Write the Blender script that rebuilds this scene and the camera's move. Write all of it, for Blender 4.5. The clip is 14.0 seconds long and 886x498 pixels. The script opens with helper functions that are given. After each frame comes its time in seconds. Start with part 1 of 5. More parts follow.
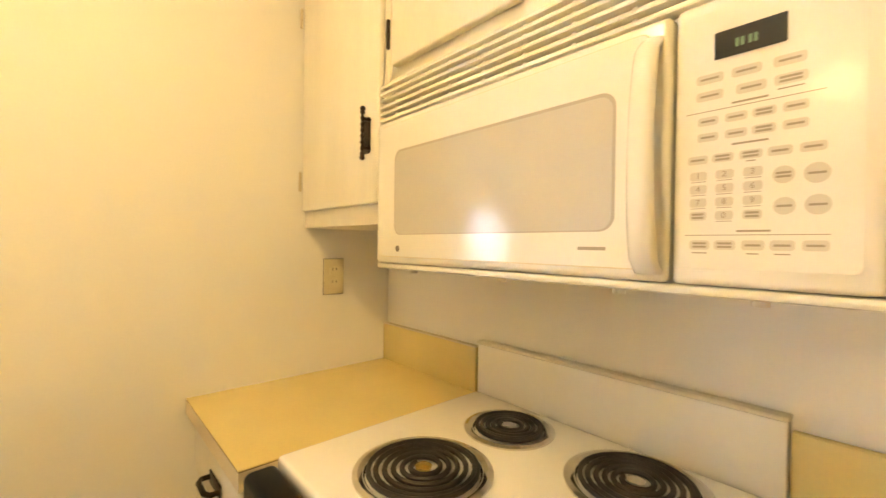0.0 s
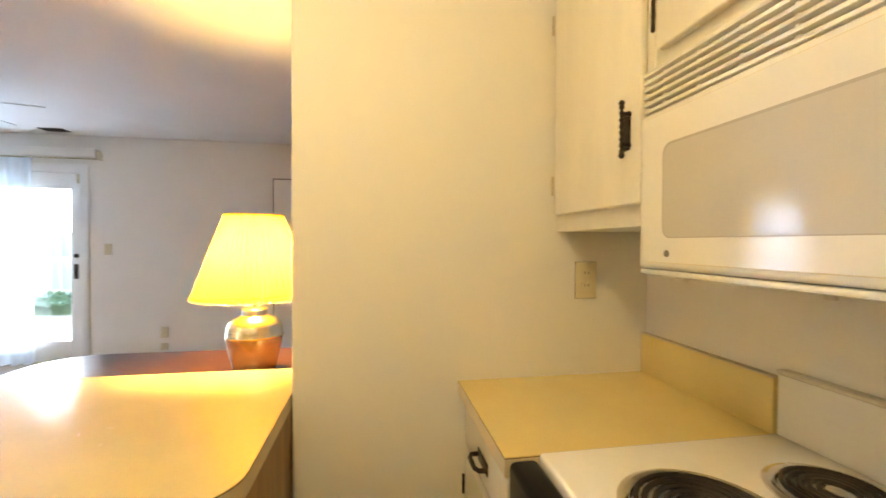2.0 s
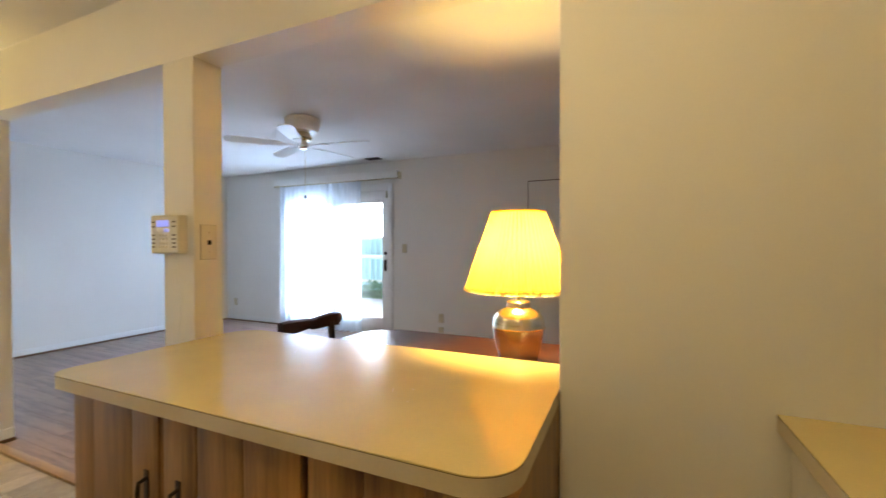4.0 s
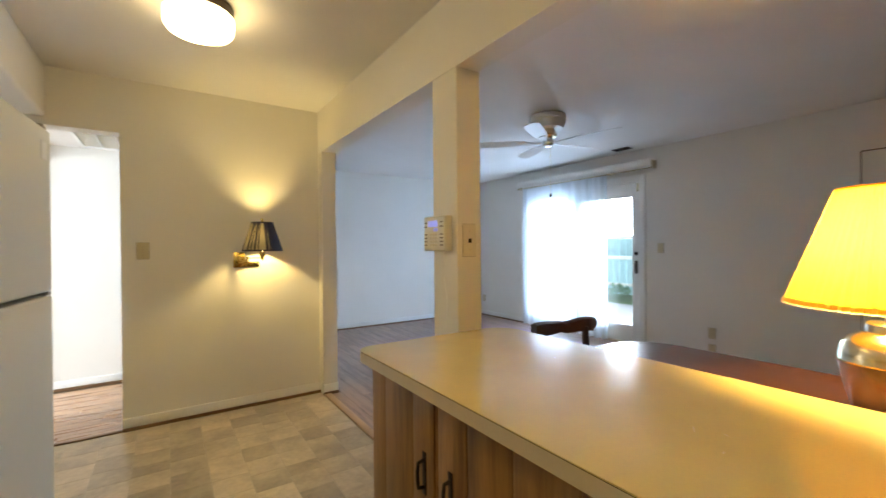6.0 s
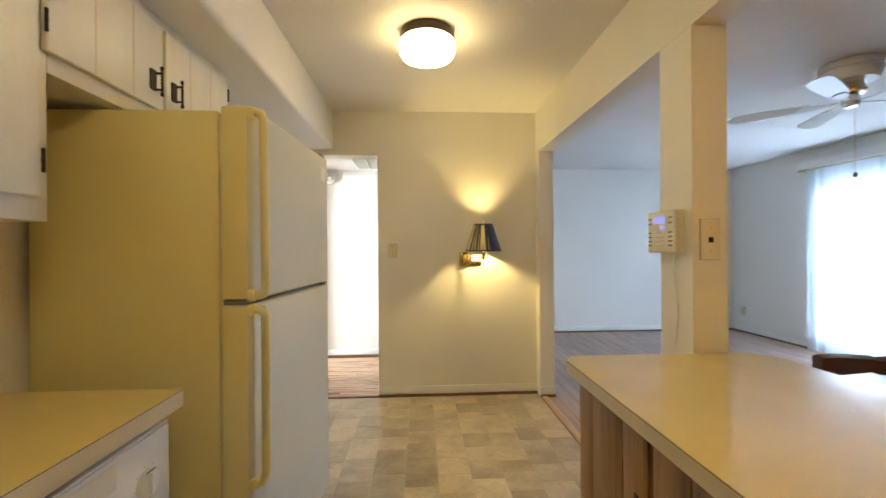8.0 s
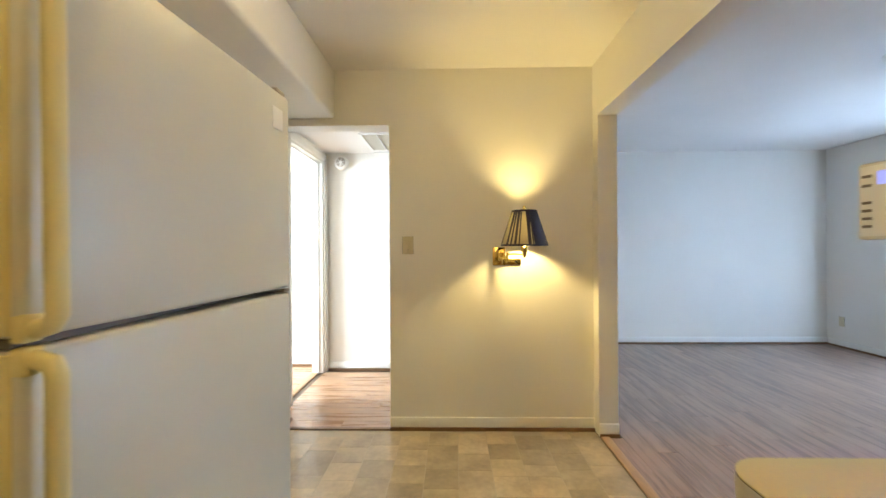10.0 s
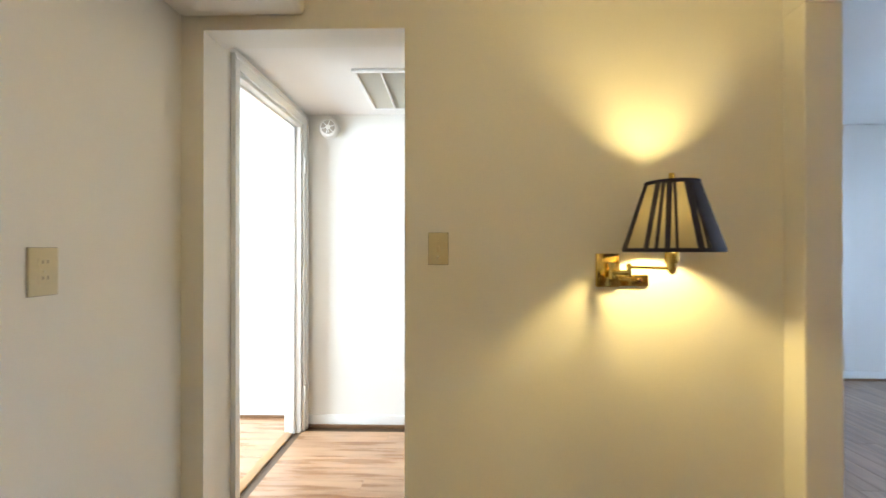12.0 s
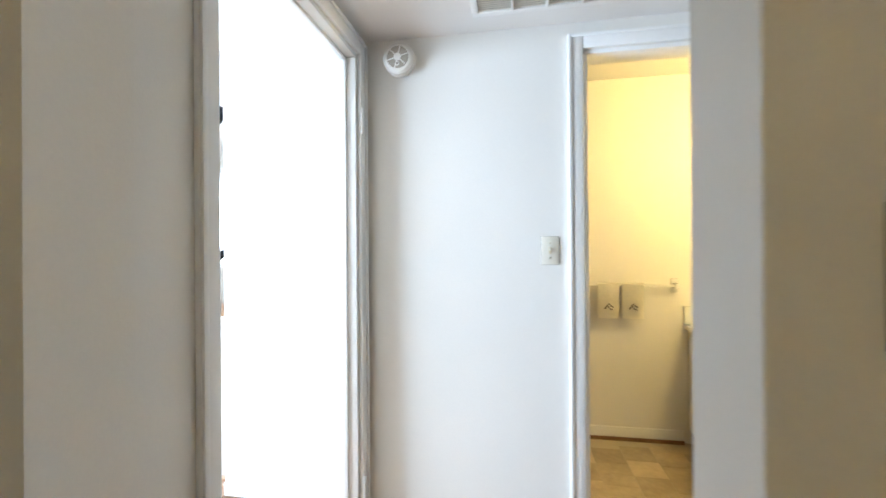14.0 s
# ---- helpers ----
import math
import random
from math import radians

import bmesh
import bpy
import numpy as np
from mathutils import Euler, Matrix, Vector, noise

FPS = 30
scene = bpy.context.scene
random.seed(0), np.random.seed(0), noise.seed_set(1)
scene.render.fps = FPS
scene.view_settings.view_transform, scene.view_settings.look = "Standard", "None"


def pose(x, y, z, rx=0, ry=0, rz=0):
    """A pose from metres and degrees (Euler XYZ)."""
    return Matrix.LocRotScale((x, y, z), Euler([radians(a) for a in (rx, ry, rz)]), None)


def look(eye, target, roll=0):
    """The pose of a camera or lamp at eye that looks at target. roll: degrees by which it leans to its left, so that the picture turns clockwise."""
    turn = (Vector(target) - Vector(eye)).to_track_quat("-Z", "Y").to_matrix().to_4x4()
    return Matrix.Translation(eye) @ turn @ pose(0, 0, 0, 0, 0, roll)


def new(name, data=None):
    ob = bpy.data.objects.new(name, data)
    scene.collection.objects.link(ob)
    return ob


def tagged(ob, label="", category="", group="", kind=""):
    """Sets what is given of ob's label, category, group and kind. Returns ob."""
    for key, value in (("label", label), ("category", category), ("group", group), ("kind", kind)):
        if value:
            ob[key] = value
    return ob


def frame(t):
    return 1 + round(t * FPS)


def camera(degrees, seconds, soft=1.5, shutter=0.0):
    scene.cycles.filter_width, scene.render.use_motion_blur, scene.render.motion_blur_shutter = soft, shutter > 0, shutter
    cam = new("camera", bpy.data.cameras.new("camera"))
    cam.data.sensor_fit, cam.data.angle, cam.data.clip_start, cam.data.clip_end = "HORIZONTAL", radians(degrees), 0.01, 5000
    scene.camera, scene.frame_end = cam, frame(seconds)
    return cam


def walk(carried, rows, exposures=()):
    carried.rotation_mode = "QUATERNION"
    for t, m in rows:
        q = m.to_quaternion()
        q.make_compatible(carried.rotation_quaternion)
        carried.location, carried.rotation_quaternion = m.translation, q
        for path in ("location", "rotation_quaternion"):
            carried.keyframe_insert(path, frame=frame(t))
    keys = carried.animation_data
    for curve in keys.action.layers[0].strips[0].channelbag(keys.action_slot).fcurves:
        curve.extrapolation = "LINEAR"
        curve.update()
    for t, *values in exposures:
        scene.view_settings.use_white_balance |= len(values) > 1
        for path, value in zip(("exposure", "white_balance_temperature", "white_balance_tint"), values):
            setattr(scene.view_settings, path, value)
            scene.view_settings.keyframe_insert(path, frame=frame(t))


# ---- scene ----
cam = camera(94.2, 14.0, 1.5, 0.4)
PATH = [
    (0, (-1.247, 0.857, 1.293), (0.24, -0.48, 1.274), 0.8),
    (0.5, (-1.235, 0.853, 1.293), (0.412, -0.282, 1.272), 0.8),
    (1, (-1.23, 0.865, 1.297), (0.566, -0.014, 1.27), 0.7),
    (1.5, (-1.234, 0.875, 1.295), (0.672, 0.269, 1.272), 0.4),
    (2, (-1.23, 0.886, 1.303), (0.744, 0.561, 1.273), 0.2),
    (2.5, (-1.225, 0.897, 1.301), (0.774, 0.839, 1.269), 0.0),
    (3, (-1.216, 0.915, 1.296), (0.773, 1.123, 1.266), -0.0),
    (3.2, (-1.207, 0.915, 1.292), (0.765, 1.25, 1.264), 0.0),
    (5.3, (-1.119, 1.084, 1.254), (0.283, 2.510, 1.239), -0.2),
    (5.5, (-1.110, 1.103, 1.255), (0.216, 2.601, 1.241), -0.2),
    (6, (-1.101, 1.122, 1.255), (0.012, 2.783, 1.245), -0.5),
    (6.5, (-1.061, 1.145, 1.256), (-0.210, 2.955, 1.249), -0.5),
    (7, (-1.047, 1.149, 1.260), (-0.454, 3.059, 1.254), -0.5),
    (7.5, (-1.019, 1.161, 1.261), (-0.697, 3.135, 1.259), -0.4),
    (8, (-1.002, 1.176, 1.256), (-0.895, 3.173, 1.256), -0.4),
    (8.2, (-0.995, 1.191, 1.253), (-0.957, 3.191, 1.249), -0.4),
    (10.5, (-0.939, 2.244, 1.219), (-0.99, 4.243, 1.217), -0.2),
    (11, (-1.008, 2.559, 1.243), (-1.064, 4.558, 1.238), 0.0),
    (11.5, (-1.099, 2.887, 1.235), (-1.151, 4.886, 1.238), 0.1),
    (12, (-1.188, 3.202, 1.241), (-1.238, 5.202, 1.245), 0.0),
    (12.5, (-1.295, 3.539, 1.259), (-1.352, 5.539, 1.259), -0.2),
    (13, (-1.387, 3.814, 1.264), (-1.452, 5.813, 1.266), -0.3),
    (13.5, (-1.481, 4.106, 1.271), (-1.655, 6.099, 1.274), -0.5),
    (14, (-1.568, 4.336, 1.269), (-1.913, 6.306, 1.272), -0.4),
]
EXPOSURE = [(0.0, 1.12, 7250, 14), (1.5, 1.0, 6850, 12), (3.0, 0.34, 6300, 15), (5.5, -0.24, 6350, 11), (8.0, -0.07, 6450, 10),
            (11.0, 0.10, 6180, 9), (12.5, -0.28, 6030, 9), (14.0, -0.6, 5600, 10)]
walk(cam, [(t, look(eye, target, roll)) for t, eye, target, roll in PATH], EXPOSURE)

# ---------------------------------------------------------------- world and large lights
WARM = (1.0, 0.71, 0.31)
DAY = (0.58, 0.75, 1.0)
world = bpy.data.worlds.new("sky")
scene.world = world
world.use_nodes = True
wn = world.node_tree
sky = wn.nodes.new("ShaderNodeTexSky")
sky.sky_type = 'NISHITA'
sky.sun_disc = False
sky.sun_elevation, sky.sun_rotation = radians(41), radians(209)
wn.nodes["Background"].inputs["Strength"].default_value = 0.15
wn.links.new(sky.outputs[0], wn.nodes["Background"].inputs["Color"])


def lamp(name, kind, place, power, color, target=None, size=(0.1, 0.1), radius=0.03):
    data = bpy.data.lights.new(name, kind)
    data.energy, data.color = power, color
    if kind == 'AREA':
        data.shape, data.size, data.size_y = 'RECTANGLE', size[0], size[1]
    elif kind == 'SUN':
        data.angle = radians(size[0])
    else:
        data.shadow_soft_size = radius
    ob = new(name, data)
    ob.matrix_world = look(place, target) if target else pose(*place)
    return ob


lamp("sun", 'SUN', (0, -9, 9), 2.2, (1.0, 0.96, 0.9), (5, 0, 0), (3, 3))
# daylight in the glazed door of the living room and in the bedroom window
lamp("door_daylight", 'AREA', (3.800, 5.42, 1.05), 98, DAY, (0.0, 5.42, 1.05), (0.74, 1.64))
lamp("bedroom_daylight", 'AREA', (-4.95, 4.6, 1.45), 240, (0.80, 0.91, 1.0), (0, 4.85, 1.3), (1.66, 1.2)).data.spread = radians(125)
lamp("lamp_bulb", 'POINT', (0.60, 1.385, 1.240), 82, (1.0, 0.66, 0.18), radius=0.045)
lamp("sconce_bulb", 'POINT', (-0.49, 4.535, 1.350), 28, (1.0, 0.73, 0.26), radius=0.030)
lamp("bath_bulb", 'POINT', (-0.24, 6.33, 1.97), 72, (1.0, 0.68, 0.21), radius=0.07)

# ---------------------------------------------------------------- materials


def mat(name, color, rough=0.5, metal=0.0, var=0.06, scale=6.0, fine=60.0, bump=0.0, stretch=(1, 1, 1), dark=None, random_tint=0.0,
        spec=0.5, coat=0.0, lo=0.48, hi=0.92):
    m = bpy.data.materials.new(name)
    m.use_nodes = True
    nt = m.node_tree
    n, l = nt.nodes, nt.links
    p = n["Principled BSDF"]
    p.inputs["Roughness"].default_value, p.inputs["Metallic"].default_value = rough, metal
    p.inputs["Specular IOR Level"].default_value = spec
    p.inputs["Coat Weight"].default_value = coat
    tc = n.new("ShaderNodeTexCoord")
    mp = n.new("ShaderNodeMapping")
    mp.inputs["Scale"].default_value = stretch
    l.new(tc.outputs["Object"], mp.inputs["Vector"])
    src = mp.outputs["Vector"]
    if random_tint:
        info = n.new("ShaderNodeObjectInfo")
        off = n.new("ShaderNodeVectorMath")
        off.operation = 'SCALE'
        off.inputs[0].default_value = (37.0, 53.0, 19.0)
        l.new(info.outputs["Random"], off.inputs["Scale"])
        add = n.new("ShaderNodeVectorMath")
        l.new(src, add.inputs[0])
        l.new(off.outputs[0], add.inputs[1])
        src = add.outputs[0]
    a, b = n.new("ShaderNodeTexNoise"), n.new("ShaderNodeTexNoise")
    a.inputs["Scale"].default_value, b.inputs["Scale"].default_value = scale, fine
    a.inputs["Detail"].default_value, b.inputs["Detail"].default_value = 4, 3
    l.new(src, a.inputs["Vector"])
    l.new(src, b.inputs["Vector"])
    mixv = n.new("ShaderNodeMath")
    mixv.operation = 'MULTIPLY_ADD'
    l.new(b.outputs["Fac"], mixv.inputs[0])
    mixv.inputs[1].default_value = 0.4
    l.new(a.outputs["Fac"], mixv.inputs[2])
    ramp = n.new("ShaderNodeValToRGB")
    d = dark or tuple(c * (1 - var) for c in color)
    e = tuple(min(1, c * (1 + var * 0.5)) for c in color)
    ramp.color_ramp.elements[0].position, ramp.color_ramp.elements[1].position = lo, hi
    ramp.color_ramp.elements[0].color, ramp.color_ramp.elements[1].color = (*d, 1), (*e, 1)
    l.new(mixv.outputs[0], ramp.inputs["Fac"])
    out = ramp.outputs["Color"]
    if random_tint:
        hsv = n.new("ShaderNodeHueSaturation")
        mr = n.new("ShaderNodeMapRange")
        mr.inputs["To Min"].default_value, mr.inputs["To Max"].default_value = 1 - random_tint, 1 + random_tint
        l.new(info.outputs["Random"], mr.inputs["Value"])
        l.new(mr.outputs[0], hsv.inputs["Value"])
        l.new(out, hsv.inputs["Color"])
        out = hsv.outputs["Color"]
    l.new(out, p.inputs["Base Color"])
    if bump:
        bp = n.new("ShaderNodeBump")
        bp.inputs["Strength"].default_value, bp.inputs["Distance"].default_value = bump, 0.002
        l.new(b.outputs["Fac"], bp.inputs["Height"])
        l.new(bp.outputs[0], p.inputs["Normal"])
    rr = n.new("ShaderNodeMapRange")
    rr.inputs["To Min"].default_value, rr.inputs["To Max"].default_value = max(0.02, rough - 0.06), min(1, rough + 0.06)
    l.new(a.outputs["Fac"], rr.inputs["Value"])
    l.new(rr.outputs[0], p.inputs["Roughness"])
    return m


def glow(name, color, strength):
    m = bpy.data.materials.new(name)
    m.use_nodes = True
    p = m.node_tree.nodes["Principled BSDF"]
    p.inputs["Base Color"].default_value = (*[0.8 * c for c in color], 1)
    p.inputs["Emission Color"].default_value, p.inputs["Emission Strength"].default_value = (*color, 1), strength
    return m


def cloth(name, color, through_color, share, open_weave=0.0):
    """A cloth that lets light through: diffuse and translucent together."""
    m = bpy.data.materials.new(name)
    m.use_nodes = True
    n, l = m.node_tree.nodes, m.node_tree.links
    d, t, x = n.new("ShaderNodeBsdfDiffuse"), n.new("ShaderNodeBsdfTranslucent"), n.new("ShaderNodeMixShader")
    tc, wv = n.new("ShaderNodeTexCoord"), n.new("ShaderNodeTexNoise")
    wv.inputs["Scale"].default_value = 220
    l.new(tc.outputs["Object"], wv.inputs["Vector"])
    bp = n.new("ShaderNodeBump")
    bp.inputs["Strength"].default_value, bp.inputs["Distance"].default_value = 0.3, 0.001
    l.new(wv.outputs["Fac"], bp.inputs["Height"])
    l.new(bp.outputs[0], d.inputs["Normal"])
    d.inputs["Color"].default_value, t.inputs["Color"].default_value = (*color, 1), (*through_color, 1)
    x.inputs["Fac"].default_value = share
    l.new(d.outputs[0], x.inputs[1])
    l.new(t.outputs[0], x.inputs[2])
    out = x.outputs[0]
    if open_weave:
        c, w = n.new("ShaderNodeBsdfTransparent"), n.new("ShaderNodeMixShader")
        w.inputs["Fac"].default_value = open_weave
        l.new(out, w.inputs[1])
        l.new(c.outputs[0], w.inputs[2])
        out = w.outputs[0]
    l.new(out, n["Material Output"].inputs["Surface"])
    return m


def clear_glass(name, gloss=0.07):
    m = bpy.data.materials.new(name)
    m.use_nodes = True
    n, l = m.node_tree.nodes, m.node_tree.links
    t, g, x = n.new("ShaderNodeBsdfTransparent"), n.new("ShaderNodeBsdfGlossy"), n.new("ShaderNodeMixShader")
    g.inputs["Roughness"].default_value = 0.02
    x.inputs["Fac"].default_value = gloss
    l.new(t.outputs[0], x.inputs[1])
    l.new(g.outputs[0], x.inputs[2])
    l.new(x.outputs[0], n["Material Output"].inputs["Surface"])
    return m


PAINT = mat("wall_paint", (0.80, 0.775, 0.72), 0.55, var=0.04, scale=1.2, fine=180, bump=0.12)
CEIL = mat("ceiling_paint", (0.82, 0.80, 0.77), 0.8, var=0.04, scale=1.5, fine=240, bump=0.2)
TRIM = mat("trim_gloss_paint", (0.83, 0.82, 0.79), 0.32, var=0.04, scale=3, fine=90, bump=0.06)
CABPAINT = mat("cabinet_cream_paint", (0.75, 0.71, 0.60), 0.34, var=0.06, scale=4, fine=60, bump=0.08, stretch=(3, 3, 0.6))
LAMINATE = mat("yellow_laminate", (0.70, 0.565, 0.235), 0.17, var=0.06, scale=5, fine=140, bump=0.0)
LAMEDGE = mat("laminate_edge", (0.63, 0.53, 0.34), 0.38, var=0.08, scale=7, fine=120)
SEAM = mat("laminate_seam", (0.10, 0.06, 0.03), 0.5)
PINE = mat("honey_pine", (0.36, 0.185, 0.05), 0.42, var=0.3, scale=2.2, fine=16, bump=0.1, stretch=(7, 7, 0.5), dark=(0.17, 0.078, 0.019), random_tint=0.12)
OAKEDGE = mat("pine_edge", (0.40, 0.20, 0.07), 0.4, var=0.3, scale=4, fine=30, stretch=(9, 9, 0.7), dark=(0.2, 0.09, 0.03))
TABLEWOOD = mat("cherry_table_wood", (0.085, 0.032, 0.016), 0.24, var=0.3, scale=3, fine=26, bump=0.03, stretch=(6, 0.8, 6), dark=(0.045, 0.014, 0.007))
CHAIRWOOD = mat("dark_chair_wood", (0.042, 0.016, 0.011), 0.33, var=0.35, scale=6, fine=40, stretch=(1, 4, 4))
IRON = mat("antique_black_iron", (0.045, 0.032, 0.022), 0.45, metal=0.75, var=0.4, scale=40, fine=160, bump=0.3)
ENAMEL = mat("white_enamel", (0.82, 0.81, 0.78), 0.18, var=0.03, scale=4, fine=70, coat=0.3)
MWPLASTIC = mat("white_microwave_plastic", (0.73, 0.705, 0.635), 0.10, var=0.03, scale=5, fine=90, spec=0.25)
MWWINDOW = mat("microwave_window", (0.50, 0.475, 0.42), 0.06, var=0.03, scale=8, fine=300, spec=0.2)
GREY = mat("grey_print", (0.17, 0.14, 0.11), 0.5)
PRINT = mat("pale_print", (0.30, 0.255, 0.19), 0.5)
KEYPATCH = mat("grey_key_patch", (0.55, 0.515, 0.43), 0.4, var=0.04)
KEYPAD = mat("keypad_grey", (0.69, 0.65, 0.55), 0.45, var=0.03)
DISPLAY = mat("dark_display", (0.03, 0.032, 0.035), 0.12)
LCD = glow("lcd_blue", (0.30, 0.34, 0.9), 0.9)
GREENLCD = glow("clock_green", (0.10, 0.22, 0.15), 0.06)
# one almond enamel twice: warm lamplight and grey daylight put into the colours
ALMOND_LAMPLIT = mat("almond_enamel_lamplit", (0.72, 0.62, 0.29), 0.42, var=0.04, scale=2, fine=260, bump=0.12)
ALMOND_DAYLIT = mat("almond_enamel_daylit", (0.61, 0.59, 0.50), 0.36, var=0.04, scale=2, fine=260, bump=0.12)
TRIMGREY = mat("grey_trim_and_rim_shade", (0.40, 0.36, 0.30), 0.4, metal=0.3)
GASKET = mat("grey_gasket", (0.16, 0.14, 0.12), 0.6)
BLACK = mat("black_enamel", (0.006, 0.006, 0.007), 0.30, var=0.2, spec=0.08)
COIL = mat("burner_coil", (0.035, 0.03, 0.028), 0.5, metal=0.5, var=0.3, scale=30, fine=120, bump=0.2)
CHROME = mat("chrome", (0.72, 0.70, 0.66), 0.12, metal=1.0, var=0.08, scale=18, fine=80)
DRIP = mat("drip_pan", (0.10, 0.09, 0.08), 0.18, metal=0.9, var=0.3, scale=20, fine=90)
BRASS = mat("polished_brass", (0.80, 0.60, 0.20), 0.16, metal=1.0, var=0.12, scale=20, fine=120)
PEWTER = mat("brushed_brass_pewter", (0.78, 0.72, 0.54), 0.24, metal=1.0, var=0.12, scale=10, fine=90)
URN = mat("brushed_gold_urn", (0.84, 0.76, 0.52), 0.24, metal=1.0, var=0.10, scale=10, fine=90)
PLATE = mat("ivory_plate", (0.62, 0.55, 0.36), 0.36, var=0.04)
WHITEPLASTIC = mat("white_plastic", (0.80, 0.78, 0.73), 0.4, var=0.03)
BRONZE = mat("dark_bronze", (0.05, 0.035, 0.025), 0.4, metal=0.6, var=0.2)
GLOBE = glow("lit_glass_drum", (1.0, 0.75, 0.34), 18.0)
GLOBE_B = glow("lit_glass_drum_near_stove", (1.0, 0.75, 0.34), 30.0)
SHADE = cloth("pleated_yellow_shade", (0.50, 0.34, 0.07), (0.92, 0.52, 0.038), 0.78)
HEM = cloth("shade_hem", (0.60, 0.44, 0.14), (0.96, 0.80, 0.40), 0.90)
NAVY = mat("navy_pleated_cloth", (0.018, 0.018, 0.05), 0.75, var=0.3, scale=60, fine=200, bump=0.3)
LINING = cloth("cream_shade_lining", (0.30, 0.27, 0.21), (0.50, 0.42, 0.26), 0.015)
SHEER = cloth("sheer_white_curtain", (0.78, 0.80, 0.82), (0.74, 0.84, 0.94), 0.46, open_weave=0.09)
TOWEL = mat("cream_terry", (0.92, 0.88, 0.78), 0.95, var=0.04, scale=60, fine=300)
TILE = mat("vinyl_stone_tile", (0.42, 0.335, 0.215), 0.33, var=0.25, scale=5, fine=34, bump=0.08, random_tint=0.24, dark=(0.28, 0.225, 0.152))
GROUT = mat("vinyl_joint", (0.42, 0.36, 0.26), 0.5, var=0.1)
LRWOOD = mat("grey_brown_laminate", (0.30, 0.205, 0.155), 0.36, var=0.3, scale=2.2, fine=9, bump=0.03, stretch=(9, 0.7, 1), random_tint=0.08, dark=(0.185, 0.127, 0.104), lo=0.52, hi=0.78)
HALLWOOD = mat("oak_strip_floor", (0.45, 0.285, 0.17), 0.28, var=0.3, scale=2.2, fine=10, bump=0.03, stretch=(0.8, 10, 1), random_tint=0.1, dark=(0.30, 0.155, 0.08), lo=0.54, hi=0.8)
SHOE = mat("stained_wood_strip", (0.19, 0.10, 0.045), 0.4, var=0.3, scale=8, fine=40)
THRESH = mat("oak_threshold", (0.42, 0.245, 0.10), 0.35, var=0.3, scale=6, fine=40, stretch=(6, 0.8, 6))
GLASS = clear_glass("window_glass")
VENTDARK = mat("vent_backing_grey", (0.30, 0.27, 0.24), 0.9, var=0.15, scale=30, fine=200)
GRASS = mat("grass", (0.08, 0.14, 0.05), 0.9, var=0.5, scale=5, fine=60, bump=0.6, dark=(0.04, 0.08, 0.03))
CONCRETE = mat("patio_concrete", (0.33, 0.335, 0.33), 0.85, var=0.2, scale=4, fine=60, bump=0.3)
FENCE = mat("painted_fence", (0.46, 0.72, 0.76), 0.7, var=0.2, scale=3, fine=30, stretch=(4, 4, 0.7))
LEAF = mat("leaf", (0.11, 0.22, 0.13), 0.55, var=0.5, scale=14, fine=60, random_tint=0.2)

# ---------------------------------------------------------------- building helpers
ROOT = {}


def box(x0, y0, z0, x1, y1, z1, bevel=0.0, seg=2, bm=None):
    bm = bm or bmesh.new()
    r = bmesh.ops.create_cube(bm, size=1.0)
    for v in r["verts"]:
        v.co = Vector((x0 + (v.co.x + 0.5) * (x1 - x0), y0 + (v.co.y + 0.5) * (y1 - y0), z0 + (v.co.z + 0.5) * (z1 - z0)))
    if bevel:
        edges = list({e for v in r["verts"] for e in v.link_edges})
        bmesh.ops.bevel(bm, geom=edges, offset=bevel, segments=seg, affect='EDGES', profile=0.5)
    return bm


def lathe(profile, place, seg=36, bm=None, ripple=0.0, waves=0):
    """A turned body: (radius, z) from bottom to top, round an upright axis."""
    bm = bm or bmesh.new()
    rings = []
    for r, z in profile:
        ring = []
        for i in range(seg):
            a = 2 * math.pi * i / seg
            q = r * (1 + ripple * math.cos(waves * a))
            ring.append(bm.verts.new((place[0] + q * math.cos(a), place[1] + q * math.sin(a), place[2] + z)))
        rings.append(ring)
    for lo, hi in zip(rings, rings[1:]):
        for i in range(seg):
            bm.faces.new((lo[i], lo[(i + 1) % seg], hi[(i + 1) % seg], hi[i]))
    return bm, rings


def turned(profile, place, seg=36, bm=None, turn=None):
    first = bm is None
    bm, rings = lathe(profile, (0, 0, 0) if turn else place, seg, bm)
    bm.faces.new(list(reversed(rings[0])))
    bm.faces.new(rings[-1])
    if turn and first:
        bmesh.ops.transform(bm, matrix=Matrix.Translation(place) @ turn, verts=bm.verts)
    return bm


def tube(points, r, seg=10, bm=None):
    bm = bm or bmesh.new()
    pts = [Vector(p) for p in points]
    rings = []
    for i, p in enumerate(pts):
        d = (pts[min(i + 1, len(pts) - 1)] - pts[max(i - 1, 0)]).normalized()
        side = d.orthogonal().normalized() if i == 0 else (rings_side - d * rings_side.dot(d)).normalized()
        rings_side = side
        up = d.cross(side)
        rings.append([bm.verts.new(p + r * (math.cos(2 * math.pi * k / seg) * side + math.sin(2 * math.pi * k / seg) * up)) for k in range(seg)])
    for lo, hi in zip(rings, rings[1:]):
        for k in range(seg):
            bm.faces.new((lo[k], lo[(k + 1) % seg], hi[(k + 1) % seg], hi[k]))
    bm.faces.new(list(reversed(rings[0])))
    bm.faces.new(rings[-1])
    return bm


